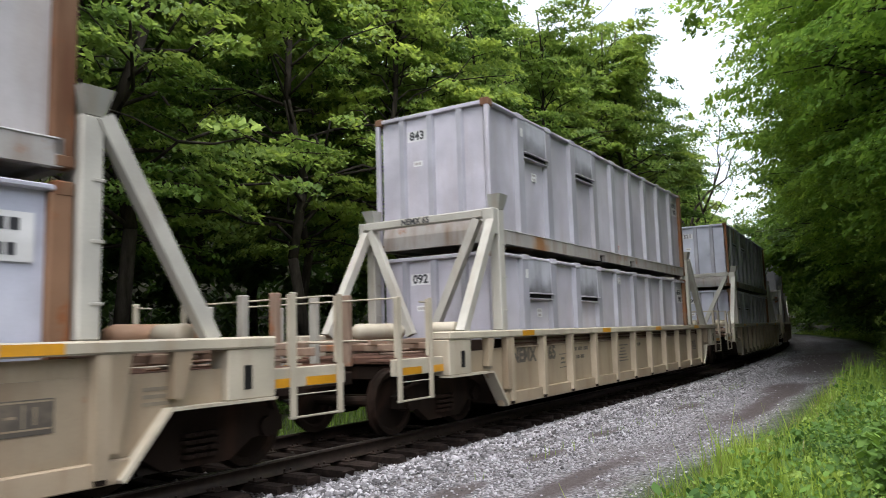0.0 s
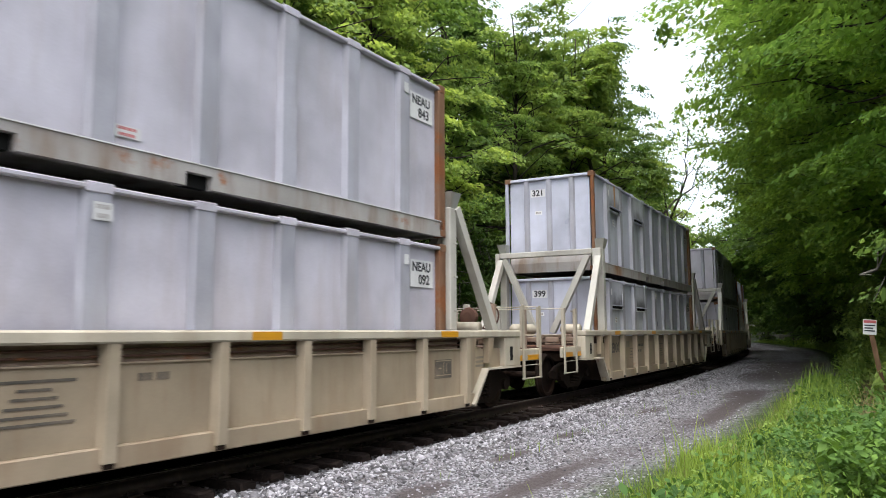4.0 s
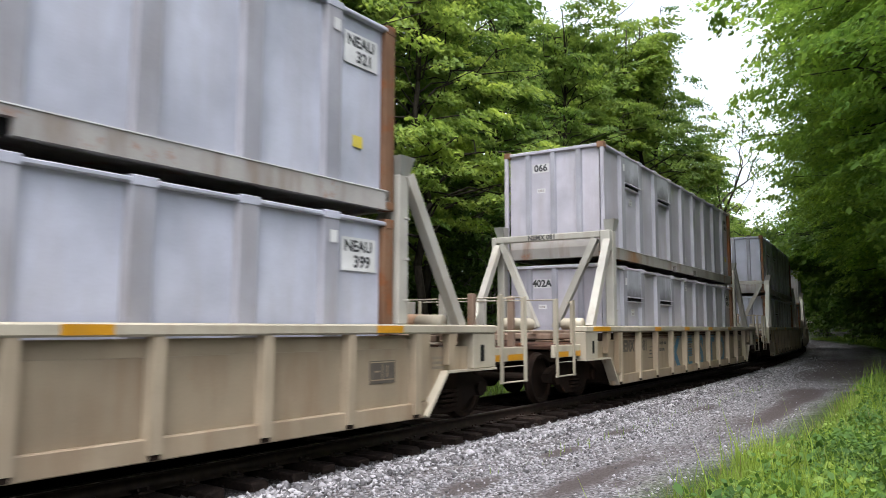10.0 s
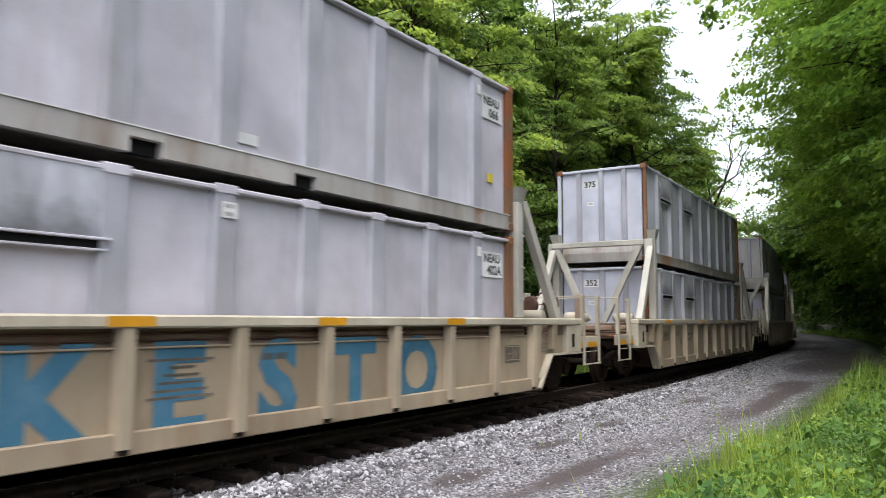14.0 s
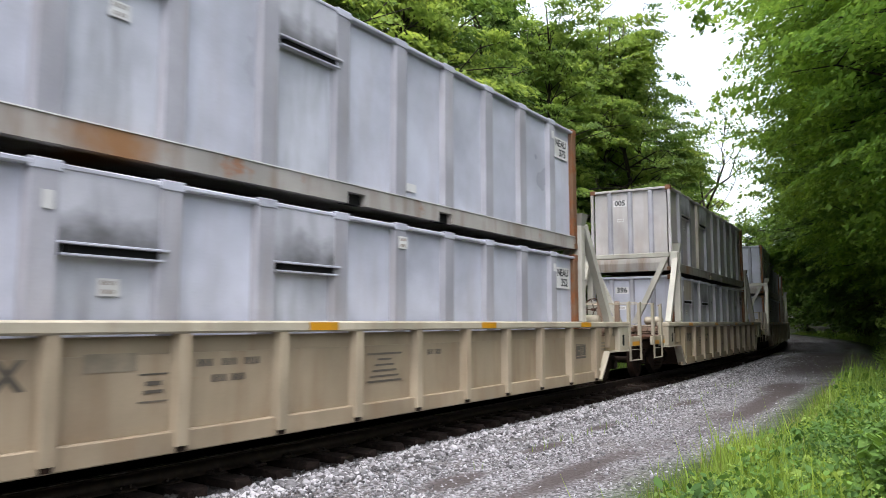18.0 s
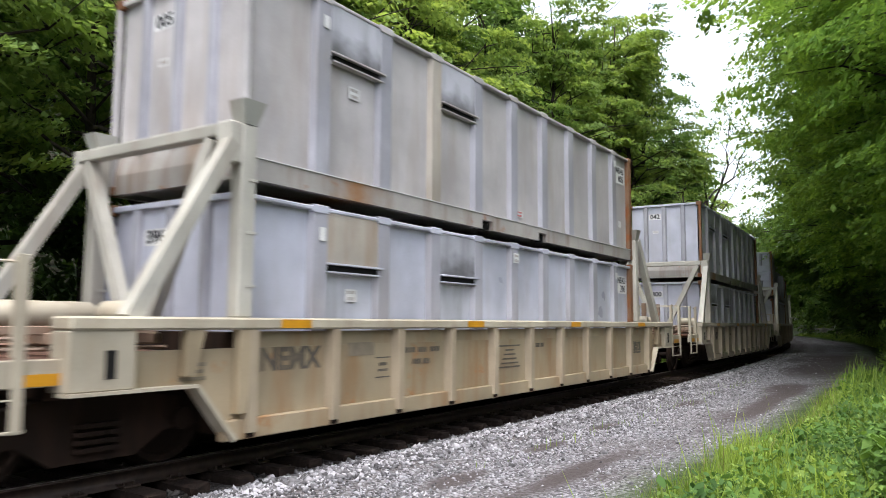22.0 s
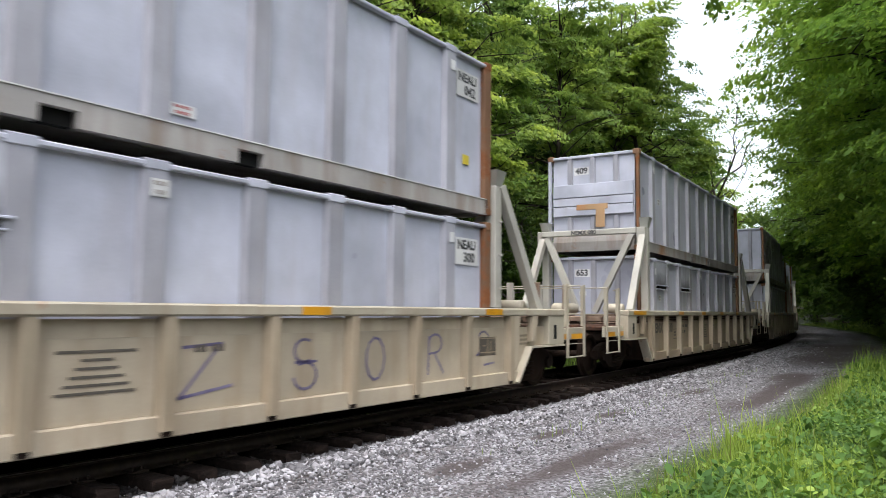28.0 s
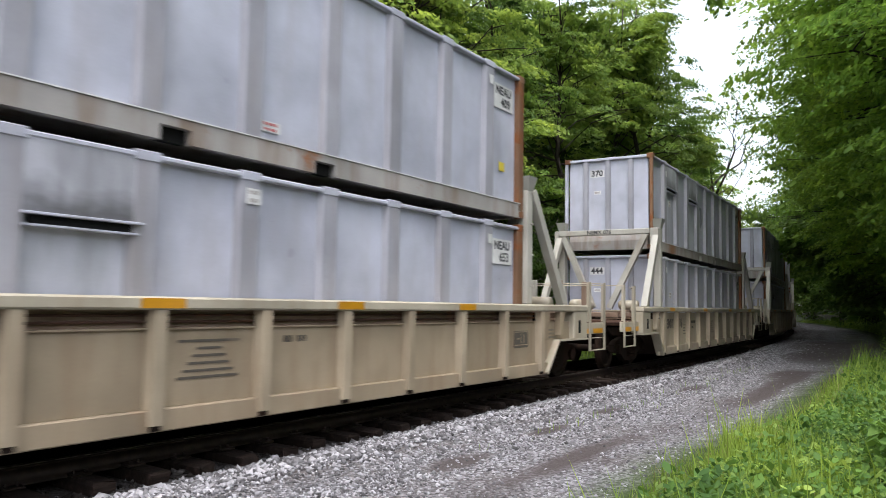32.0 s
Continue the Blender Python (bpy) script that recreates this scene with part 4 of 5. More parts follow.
        if e < 0:
            for y0, y1 in ((-1.46, -1.245), (1.245, 1.36)):
                part("corner_block", made(lambda bm: soft_box(bm, xm - 0.08, xm + 0.078, y0, y1, 3.02, 3.455, 0.015)), BRACE, root, "welded corner block of the end frame")
        # end deck above the truck
        part("end_deck", made(lambda bm: soft_box(bm, min(e * 6.6, e * 8.25), max(e * 6.6, e * 8.25), -1.25, 1.25, 0.98, 1.10, 0.015)), UNDER_RUST, root, "rust-brown end deck")
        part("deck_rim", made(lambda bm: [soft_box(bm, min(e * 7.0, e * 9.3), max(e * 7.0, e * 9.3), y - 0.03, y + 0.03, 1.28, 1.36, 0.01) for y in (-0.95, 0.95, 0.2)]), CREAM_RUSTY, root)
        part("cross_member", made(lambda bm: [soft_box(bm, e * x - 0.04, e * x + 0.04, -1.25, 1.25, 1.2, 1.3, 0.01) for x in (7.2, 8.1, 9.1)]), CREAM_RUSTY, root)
        part("platform", made(lambda bm: [soft_box(bm, min(e * 8.2, e * 9.42), max(e * 8.2, e * 9.42), y - 0.2, y + 0.2, 1.06, 1.10, 0.008) for y in (-1.2, 0.4)]), UNDER_RUST, root, "open rusty steel end platform")
        for sgn in (-1, 1):
            y = sgn * 1.42
            part("platform_edge", made(lambda bm: soft_box(bm, min(e * 8.2, e * 9.42), max(e * 8.2, e * 9.42), y - 0.03, y + 0.03, 0.88, 1.10, 0.01)), CREAM, root, "cream platform edge")
            for xx in (8.29, 9.02):
                part("reflector", made(lambda bm: box(bm, e * xx - 0.24, e * xx + 0.24, y - 0.034, y + 0.034, 0.89, 0.985)), YELLOW, root, "yellow reflective strip")
            ya, yb = sorted((y + sgn * 0.036, y + sgn * 0.06))
            for xx in (8.57, 9.31):
                part("grab_post", made(lambda bm: (soft_box(bm, e * xx - 0.045, e * xx + 0.045, ya, yb, 0.54, 1.92, 0.006),
                                                   soft_box(bm, e * xx - 0.045, e * xx - 0.032, min(ya, yb - sgn * 0.07), max(yb, ya - sgn * 0.07), 1.12, 1.9, 0.005))), CREAM, root, "cream grab post")
            part("step", made(lambda bm: (soft_box(bm, e * 8.94 - 0.43, e * 8.94 + 0.43, ya, yb, 0.545, 0.57, 0.006), rod(bm, (e * 8.57, y + sgn * 0.045, 0.8), (e * 9.31, y + sgn * 0.045, 0.8), 0.008, 6))), CREAM, root, "step bar")
            part("grab_rail", made(lambda bm: rod(bm, (e * 8.57, y, 1.86), (e * 8.76, y, 1.86), 0.013, 6)), CREAM, root)
        part("cross_rail", made(lambda bm: [rod(bm, (e * 9.25, -1.42, 1.9), (e * 9.25, 1.42, 1.9), 0.013, 6), rod(bm, (e * 9.25, -1.42, 1.35), (e * 9.25, 1.42, 1.35), 0.012, 6)]), CREAM, root, "thin hand rail across the end")
        for y in (-0.5, 0.1, 0.8):
            part("end_stanchion", made(lambda bm: soft_box(bm, e * 9.2 - 0.05, e * 9.2 + 0.05, y - 0.06, y + 0.06, 1.0, 1.98 - 0.12 * (y > 0.5), 0.01)), CREAM_RUSTY if y < 0 else BRACE, root)
        part("coupler", made(lambda bm: (soft_box(bm, min(e * 8.6, e * 9.72), max(e * 8.6, e * 9.72), -0.1, 0.1, 0.70, 0.9, 0.02),
                                         soft_box(bm, min(e * 9.6, e * 9.86), max(e * 9.6, e * 9.86), -0.16, 0.16, 0.62, 0.95, 0.05))), UNDER, root, "dark coupler")
        part("hose", made(lambda bm: [rod(bm, (e * (9.3 + 0.06 * k), 0.35, 0.75 - 0.22 * math.sin(k * 0.45)), (e * (9.36 + 0.06 * k), 0.35, 0.75 - 0.22 * math.sin((k + 1) * 0.45)), 0.02, 6) for k in range(9)]), DARK, root, "black air hose")
        part("air_reservoir", made(lambda bm: lathe(bm, [(0.04, -0.62), (0.1, -0.6), (0.135, -0.53), (0.135, 0.53), (0.1, 0.6), (0.04, 0.62)], 16, "x")), RUSTY_TANK if e > 0 else CREAM, root, "rust-red air tank" if e > 0 else "dusty cream air tank",
             Matrix.Translation((e * 7.55, 0.55 * -e if e > 0 else 0.2, 1.47)), True)
        part("brake_cylinder", made(lambda bm: lathe(bm, [(0.09, -0.24), (0.115, -0.22), (0.115, 0.2), (0.08, 0.24)], 16, "y")), CREAM, root, "small cream brake cylinder",
             Matrix.Translation((e * 7.4, -0.95, 1.48)), True)
        part("brake_rigging", made(lambda bm: [rod(bm, (e * 7.0, y, z), (e * 9.0, y + 0.2, z), 0.02, 6) for y, z in ((-0.9, 1.2), (-0.6, 1.24), (0.3, 1.2), (-1.1, 1.16))]), CREAM_RUSTY, root, "rusty brake rods")
    return root


painted_grey = painted_steel("guide_cap_paint", (0.30, 0.30, 0.27), (0.24, 0.18, 0.13), 0.6, rusty=0.1)
WHEEL_ME, TRUCK_ME = wheelset_mesh(), frame_mesh()
WAGON = build_wagon()


def stencil(root, text, x, z, size, mat, y=-SILL_Y + 0.122):
    under("stencil", letters(text, size, mat, bold=0.012), root, "stencilled reporting mark", at_face(SIDE, x, y, z))["kind"] = "stuff"


def stencil_bars(root, x, z, w, rows, h=0.035, y=-SILL_Y + 0.121, mat=None):
    bm = bmesh.new()
    for k in range(rows):
        box(bm, -w / 2, w / 2 - 0.1 * w * (k % 2), -k * h * 1.9, -k * h * 1.9 + h, -0.002, 0.002)
    tagged(part("stencil_block", bm, mat or FADED, root, "small unreadable stencilling", at_face(SIDE, x, y, z)), kind="stuff")


def stencil_words(root, x, z, w, h, n, seed):
    """A worn line of stencilled words."""
    r = random.Random(seed * 7 + n)
    bm, a = bmesh.new(), -w / 2
    for _ in range(n):
        wide = w / n * r.uniform(0.65, 0.9)
        k = max(3, int(wide / 0.06))
        for q in range(k):
            box(bm, a + wide * q / k, a + wide * (q + 0.72) / k, -h / 2, h / 2, -0.002, 0.002)
        a += w / n
    tagged(part("stencil_line", bm, WORN_INK, root, "small unreadable stencilling", at_face(SIDE, x, -SILL_Y + 0.121, z)), kind="stuff")


def notice(root, x, z, w=0.72, h=0.32):
    bm = bmesh.new()
    box(bm, -w / 2, w / 2, h / 2, h / 2 + 0.025, -0.002, 0.002)
    box(bm, -w / 2, w / 2, -h / 2 - 0.025, -h / 2, -0.002, 0.002)
    for k in range(4):
        q = w * (0.2 + 0.07 * k)
        box(bm, -q, q, h * (0.32 - 0.22 * k) - 0.012, h * (0.32 - 0.22 * k) + 0.012, -0.002, 0.002)
    tagged(part("notice", bm, WORN_INK, root, "faded warning notice", at_face(SIDE, x, -SILL_Y + 0.121, z)), kind="stuff")


# per wagon: name on the beam, upper kind and number, lower kind and number, graffiti, hand brake at the rear
TRAIN = [
    ("", "c", "", "b", "", "", False),
    ("NEMX 65", "a", "843", "a", "092", "", True),
    ("", "b", "321", "b", "399", "", False),
    ("NEMX 081", "a", "066", "a", "402A", "KESTO", True),
    ("", "b", "375", "b", "352", "", True),
    ("", "c", "005", "b", "396", "", False),
    ("", "b", "042", "b", "300", "", False),
    ("NEMX 080", "p", "409", "b", "653", "", False),
    ("NEMX 076", "b", "370", "s", "444", "", False),
    ("", "b", "", "b", "", "", False),
    ("", "a", "", "a", "", "", False),
    ("", "b", "", "b", "", "", False),
]
GAPS = [0.14, 0.14, 0.28, 0.30, 0.29, 0.19, 0.19, 0.24, 0.28, 0.25, 0.25, 0.25]
PITCH = 19.721
wagons, loads = [], []
fleet = [WAGON] + [copy_thing(WAGON, Matrix()) for _ in TRAIN[1:]]
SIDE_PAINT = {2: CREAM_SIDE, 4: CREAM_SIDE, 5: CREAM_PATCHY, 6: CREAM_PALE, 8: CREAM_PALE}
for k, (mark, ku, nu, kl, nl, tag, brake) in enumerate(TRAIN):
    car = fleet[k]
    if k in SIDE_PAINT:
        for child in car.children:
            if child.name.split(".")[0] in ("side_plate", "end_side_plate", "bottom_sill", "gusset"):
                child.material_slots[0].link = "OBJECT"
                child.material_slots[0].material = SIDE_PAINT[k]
    if k not in (1, 3, 7):
        for child in list(car.children):
            kind = child.name.split(".")[0]
            if kind in ("conduit", "shelf"):
                bpy.data.objects.remove(child)
            elif kind == "upper_web":
                child.location.y += math.copysign(0.055, child.data.vertices[0].co.y)
                child.location.z -= 0.0195
                child.material_slots[0].link = "OBJECT"
                child.material_slots[0].material = SIDE_PAINT.get(k, CREAM_SIDE)
    tagged(car, "cream well car carrying two stacked grey containers" if k % 2 else "weathered cream well car with slanting end braces, carrying containers")
    for e in (-1, 1):
        truck = under("truck", TRUCK_ME, car, "dark brown cast truck frame", pose(e * BOGIE, 0, 0))
        for q in (-0.89, 0.89):
            ws = under("wheelset", WHEEL_ME, truck, "dark steel wheels on an axle", pose(q, 0, 0.46))
            loads.append((k, "wheel", ws, q))
    if mark:
        under("stencil", letters(mark, 0.105, INK, bold=0.004), car, "stencilled reporting mark", at_face(FRONT, -6.588, 0.1, 3.378))
    number = mark.split()[1] if mark else "0%d" % (70 + k)
    if mark:
        stencil(car, mark.split()[0], -5.65, 1.0, 0.235, WORN_INK)
        stencil(car, number, -4.5, 1.0, 0.235, WORN_INK)
    else:
        stencil(car, "NEMX", -5.65, 1.0, 0.235, WORN_INK)
        stencil_bars(car, -4.45, 1.0, 0.5, 1, 0.16)
    spots = [(-7.42, 0.92), (-3.78, 0.46), (-1.23, 0.46), (1.3, 0.46), (3.86, 0.44)] if k in (3, 7) else [(-5.7, 0.45), (-1.9, 0.47), (1.86, 0.45), (5.72, 0.5)]
    for x, wd in spots:
        part("reflector", made(lambda bm: box(bm, x - wd / 2, x + wd / 2, -SILL_Y - 0.004, -SILL_Y + 0.01, 1.34, 1.43)), YELLOW, car, "yellow reflective strip")
    for x, z, wd, n in ((-3.1, 1.04, 0.88, 3), (-3.12, 0.885, 0.5, 2), (0.55, 1.02, 0.4, 2)):
        stencil_words(car, x, z, wd, 0.07, n, k)
    tagged(part("stencil_frame", made(lambda bm: (box(bm, -0.15, 0.15, 0.115, 0.13, -0.002, 0.002), box(bm, -0.15, 0.15, -0.13, -0.115, -0.002, 0.002),
                                                  box(bm, -0.08, 0.08, 0.02, 0.06, -0.002, 0.002), box(bm, -0.1, 0.1, -0.05, -0.02, -0.002, 0.002))), WORN_INK, car, "small framed stencil", at_face(SIDE, -4.02, -SILL_Y + 0.121, 0.84)), kind="stuff")
    notice(car, -0.62, 0.86)
    bm = bmesh.new()
    box(bm, -0.24, 0.24, -0.14, 0.14, -0.002, 0.002)
    chart = part("chart", bm, WORN_INK, car, "dark stencilled data panel", at_face(SIDE, 5.72, -SILL_Y + 0.121, 0.86))
    tagged(part("print", made(lambda bm: [box(bm, -0.22, 0.22, y, y + 0.014, 0.0021, 0.004) for y in (-0.1, 0.115)] + [box(bm, -0.008, 0.008, -0.08, 0.1, 0.0021, 0.004), box(bm, 0.08, 0.1, -0.06, 0.08, 0.0021, 0.004), box(bm, -0.14, -0.06, 0.0, 0.02, 0.0021, 0.004)]), CREAM_SIDE, chart), kind="stuff")
    stencil_bars(car, 6.9, 0.98, 0.3, 3)
    stencil_bars(car, -6.95, 0.98, 0.3, 3)
    if tag:
        for i, ch in enumerate(tag):
            under("graffiti", letters(ch, 0.84, BLUE_TAG, bold=0.05), car, "blue spray-painted letter", at_face(SIDE, -1.9 + 1.245 * i, -SILL_Y + 0.1215, 0.70))
    if k == 6:
        arc = lambda a, b, cx, cy, rx, ry: [(cx + rx * math.cos(radians(q)), cy + ry * math.sin(radians(q))) for q in np.linspace(a, b, 12)]
        zed = [[(-0.5, 0.45), (0.35, 0.5), (-0.55, -0.45), (0.6, -0.3)]]
        shapes = [zed, [arc(60, 300, -0.05, 0.28, 0.3, 0.24), arc(120, -170, -0.02, -0.25, 0.34, 0.28), [(-0.3, 0.04), (0.3, 0.04)]], [arc(0, 360, 0, 0, 0.34, 0.5)],
                  [[(-0.34, -0.5), (-0.3, 0.45)], arc(170, -80, -0.02, 0.28, 0.3, 0.24) + [(-0.28, 0.02)], [(-0.05, 0.02), (0.36, -0.5)]],
                  [arc(150, -20, 0.0, 0.3, 0.3, 0.25) + [(-0.38, -0.12)], [(-0.38, -0.12), (0.2, -0.02)], [(0.05, -0.42), (0.6, -0.38)]]]
        for i, shape in enumerate(shapes):
            under("graffiti", strokes(shape, 0.52, 0.03, PURPLE_TAG), car, "thin violet sprayed stroke", at_face(SIDE, (0.48, 1.83, 3.03, 4.33, 5.6)[i], -SILL_Y + 0.1215, 0.8))
    if brake:
        part("hand_brake", made(lambda bm: (soft_box(bm, 9.02, 9.14, -0.16, 0.12, 1.1, 1.55, 0.03), lathe_at(bm, 9.08, -0.02, 1.72, 0.2, 0.16), brake_wheel(bm, 9.3, -0.3, 1.75))), UNDER_RUST, car, "rusty hand brake wheel on its housing")
    wagons.append(car)
    up = copy_thing(KINDS[ku], Matrix())
    low = copy_thing(KINDS[kl], Matrix())
    for ob, num, top in ((up, nu, True), (low, nl, False)):
        dress(ob, num, top, 40 + 2 * k + top)
        words = {"a": "dusty lilac-grey steel refuse container", "b": "blue-grey steel refuse container with rusty posts",
                 "c": "stained grey-brown steel refuse container", "p": "pale grey container with welded end plates", "s": "plain light grey steel refuse container"}[ku if top else kl]
        tagged(ob, words + (", stacked on another" if top else ", seated in a well car"))
        if k == 2 and top:
            part("rust_streak", made(lambda bm: box(bm, 1.83 - HALF, 1.96 - HALF, -WID + 0.008, -WID + 0.013, 1.86, TALL - 0.08)), ORANGE_RUST, ob, "orange rust streak down the hood")
        if k == 5:
            for child in ob.children:
                mid = sum(v.co.x for v in child.data.vertices) / len(child.data.vertices) + HALF
                if (top and child.name.startswith("rib") and 3.0 < mid < 3.8) or (not top and child.name.startswith("slot_hood") and mid < 2.4):
                    child.material_slots[0].link = "OBJECT"
                    child.material_slots[0].material = TAN
        loads.append((k, "load", ob, 2.945 if top else 0.30))
for ob in KINDS.values():
    for child in ob.children_recursive:
        bpy.data.objects.remove(child)
    bpy.data.objects.remove(ob)


def motions():
    """The train rolls towards the camera and past it; wheels turn with the way travelled."""
    ts, run = np.array([t for t, _ in RUN]), np.array([s for _, s in RUN])
    place = {}
    for k, car in enumerate(wagons):
        rows = []
        for t, s in RUN:
            c = s + PITCH * (k - 1) + GAPS[k] + MID
            (ax, ay), (bx, by) = line(c - BOGIE), line(c + BOGIE)
            rows.append((t, pose((ax + bx) / 2, (ay + by) / 2, RAIL, 0, 0, math.degrees(math.atan2(by - ay, bx - ax)))))
        place[k] = rows
        walk(car, rows)
    fine = np.arange(0, 32.01, 4 / FPS)
    s_fine = np.interp(fine, ts, run)
    for k, what, ob, v in loads:
        if what == "load":
            walk(ob, [(t, m @ Matrix.Translation((0, 0, v))) for t, m in place[k]])
        elif k < 10:
            turn = np.degrees((s_fine - s_fine[0]) / 0.458) + 37 * k
            walk(ob, [(float(t), pose(v, 0, 0.46, 0, float(a), 0)) for t, a in zip(fine, turn)])

# ---------------------------------------------------------------- trees
def leaves_at(r, centers, per, spread, size, tilt=0.38, aspect=0.5, oval=False, roll=0.3, az=None):
    """Leaf blades (folded along the midrib) strewn round centres: vertices and faces."""
    n = len(centers) * per
    d = r.normal(0, 1, (n, 3))
    d *= (1.75 * np.sqrt(r.random(n)) / np.linalg.norm(d, axis=1))[:, None]
    d = d * np.asarray(spread)
    a = r.uniform(0, math.tau, n)
    if az is not None:
        turn = np.repeat(az, per)
        d[:, 2] -= 0.22 * np.abs(d[:, 0]) ** 1.5 * (1 + np.sign(d[:, 0])) + 0.25 * d[:, 1] ** 2
        d[:, :2] = np.stack([d[:, 0] * np.cos(turn) - d[:, 1] * np.sin(turn), d[:, 0] * np.sin(turn) + d[:, 1] * np.cos(turn)], -1)
        a = turn + r.normal(0, 0.9, n)
    c = np.repeat(centers, per, 0) + d
    t = r.normal(-0.4, tilt, n)
    q = size * r.lognormal(0, 0.28, n)
    f = np.stack([np.cos(a) * np.cos(t), np.sin(a) * np.cos(t), np.sin(t)], -1)
    side = np.stack([-np.sin(a), np.cos(a), r.normal(0, roll, n)], -1)
    side /= np.linalg.norm(side, axis=1)[:, None]
    up = np.cross(f, side) * -1
    q = q[:, None]
    v = np.stack([c - f * q * 0.5, c + side * q * aspect * 0.5 + up * q * 0.10, c + f * q * 0.5 - np.array([0, 0, 0.12]) * q, c - side * q * aspect * 0.5 + up * q * 0.10], 1)
    if oval:
        e, g = side * q * aspect * 0.5, up * q * 0.08
        v = np.stack([c - f * q * 0.5, c - f * q * 0.18 + e + g, c + f * q * 0.2 + e * 0.85 + g, c + f * q * 0.5 - np.array([0, 0, 0.15]) * q, c + f * q * 0.2 - e * 0.85 + g, c - f * q * 0.18 - e + g], 1)
        i = 6 * np.arange(n)[:, None]
        return v.reshape(-1, 3), np.concatenate([i + np.array([k]) for k in ((0, 1, 2), (0, 2, 3), (0, 3, 4), (0, 4, 5))], 0)
    i = 4 * np.arange(n)[:, None]
    tri = np.concatenate([i + np.array([[0, 1, 2]]), i + np.array([[0, 2, 3]])], 0)
    return v.reshape(-1, 3), tri


def limb(bm, r, p, q, r0, r1, bend, steps=4):
    pts = [p.lerp(q, k / steps) + Vector(r.normal(0, bend, 3)) * (0 if k in (0, steps) else 1) + Vector((0, 0, bend * 1.2 * math.sin(math.pi * k / steps))) for k in range(steps + 1)]
    for k in range(steps):
        a, b = r0 + (r1 - r0) * k / steps, r0 + (r1 - r0) * (k + 1) / steps
        rod(bm, pts[k], pts[k + 1], a, 7 if r0 > 0.1 else 4, b)
    return pts


def tree_kind(name, seed, tall, base, reach, limbs, sprays, per, leaf, leaf_mat, bark_mat, spread=(0.55, 0.55, 0.2), top=0.35, girth=0.2, lean=0.4, bare=0.0, one_way=None, flare=0.0, aspect=0.62, layer=0.25, twist=0.22):
    r = np.random.default_rng(seed)
    root = new(name)
    bm = bmesh.new()
    foot, crest = Vector((0, 0, -0.4)), Vector((*r.normal(0, lean, 2), tall * 0.94))
    spine = limb(bm, r, foot, crest, girth, 0.03, 0.18, 8)
    cs, turns = [], []
    for k in range(limbs):
        h = base + (tall * 0.96 - base) * ((k + r.uniform(0, 1)) / limbs)
        u = (h - base) / (tall - base)
        rad = reach * (0.55 + 0.45 * math.sin(math.pi * min(1, u * 1.15 + 0.18))) * (1 - u * (1 - top)) * r.uniform(0.7, 1.15)
        rad *= 1 - flare * (0.75 - u) if flare else 1
        az = k * 2.4 + r.normal(0, 0.4)
        if one_way is not None and r.random() < 0.6:
            az = one_way + r.normal(0, 0.7)
            rad *= 1.15
        f = (h * 0.86 + 0.4) / (tall * 0.94 + 0.4)
        j = min(7, int(f * 8))
        p = spine[j].lerp(spine[j + 1], f * 8 - j)
        q = Vector((p.x + rad * math.cos(az), p.y + rad * math.sin(az), h + rad * r.uniform(-0.12, 0.35)))
        pts = limb(bm, r, p, q, max(0.02, girth * 0.32 * (1 - u * 0.7)), 0.012, twist)
        for _ in range(1):
            m = pts[2 + int(r.integers(0, 2))]
            limb(bm, r, m, m + Vector((*r.normal(0, rad * 0.3, 2), r.normal(0.1, 0.35))), 0.03, 0.008, 0.1, 2)
        if r.random() < bare:
            continue
        along = r.uniform(0.28, 1.08, sprays) ** 0.8
        for w in along:
            c = p.lerp(q, float(w))
            cs.append((c.x + r.normal(0, 0.12 * rad), c.y + r.normal(0, 0.12 * rad), c.z + r.normal(0, layer)))
            turns.append(az + r.normal(0, 0.7))
    part("trunk", bm, bark_mat, root, "", smooth=True)
    v, f = leaves_at(r, np.array(cs), per, spread, leaf, aspect=aspect, az=np.array(turns))
    crown = new("crown", raw_mesh("crown", v, f, leaf_mat))
    crown.parent = root
    return root


def crooked_tree(name, seed, tall, leaf_mat, bark_mat, leafy_share=0.45, lean=1.4):
    """A half-bare tree: a leaning trunk that forks into bent limbs, with thin leaf sprays at some of the tips."""
    r = np.random.default_rng(seed)
    root = new(name)
    bm = bmesh.new()
    tips = []

    def grow(p, d, length, girth, depth):
        for _ in range(3):
            d = (d + Vector(r.normal(0, 0.22, 3)) + Vector((0, 0, 0.05))).normalized()
            q = p + d * (length / 3)
            rod(bm, p, q, girth, 7 if girth > 0.06 else 4, girth * 0.86)
            p, girth = q, girth * 0.86
            if depth < 3 and r.random() < 0.55:
                grow(p, (d + Vector(r.normal(0, 0.75, 3))).normalized(), length * r.uniform(0.4, 0.65), girth * 0.5, depth + 1)
        if depth < 3:
            for _ in range(2):
                grow(p, (d + Vector(r.normal(0, 0.6, 3))).normalized(), length * r.uniform(0.5, 0.75), girth * 0.68, depth + 1)
        else:
            tips.append(p)

    grow(Vector((0, 0, -0.4)), Vector((lean / tall, 0.3 / tall, 1)).normalized(), tall * 0.5, 0.24, 0)
    tips = [t for t in tips if r.random() < leafy_share]
    part("trunk", bm, bark_mat, root, "", smooth=True)
    cs = np.array([t + Vector(r.normal(0, 0.35, 3)) for t in tips for _ in range(4)])
    v, f = leaves_at(r, cs, 26, (0.38, 0.38, 0.16), 0.2, aspect=0.62)
    crown = new("crown", raw_mesh("crown", v, f, leaf_mat))
    crown.parent = root
    return root


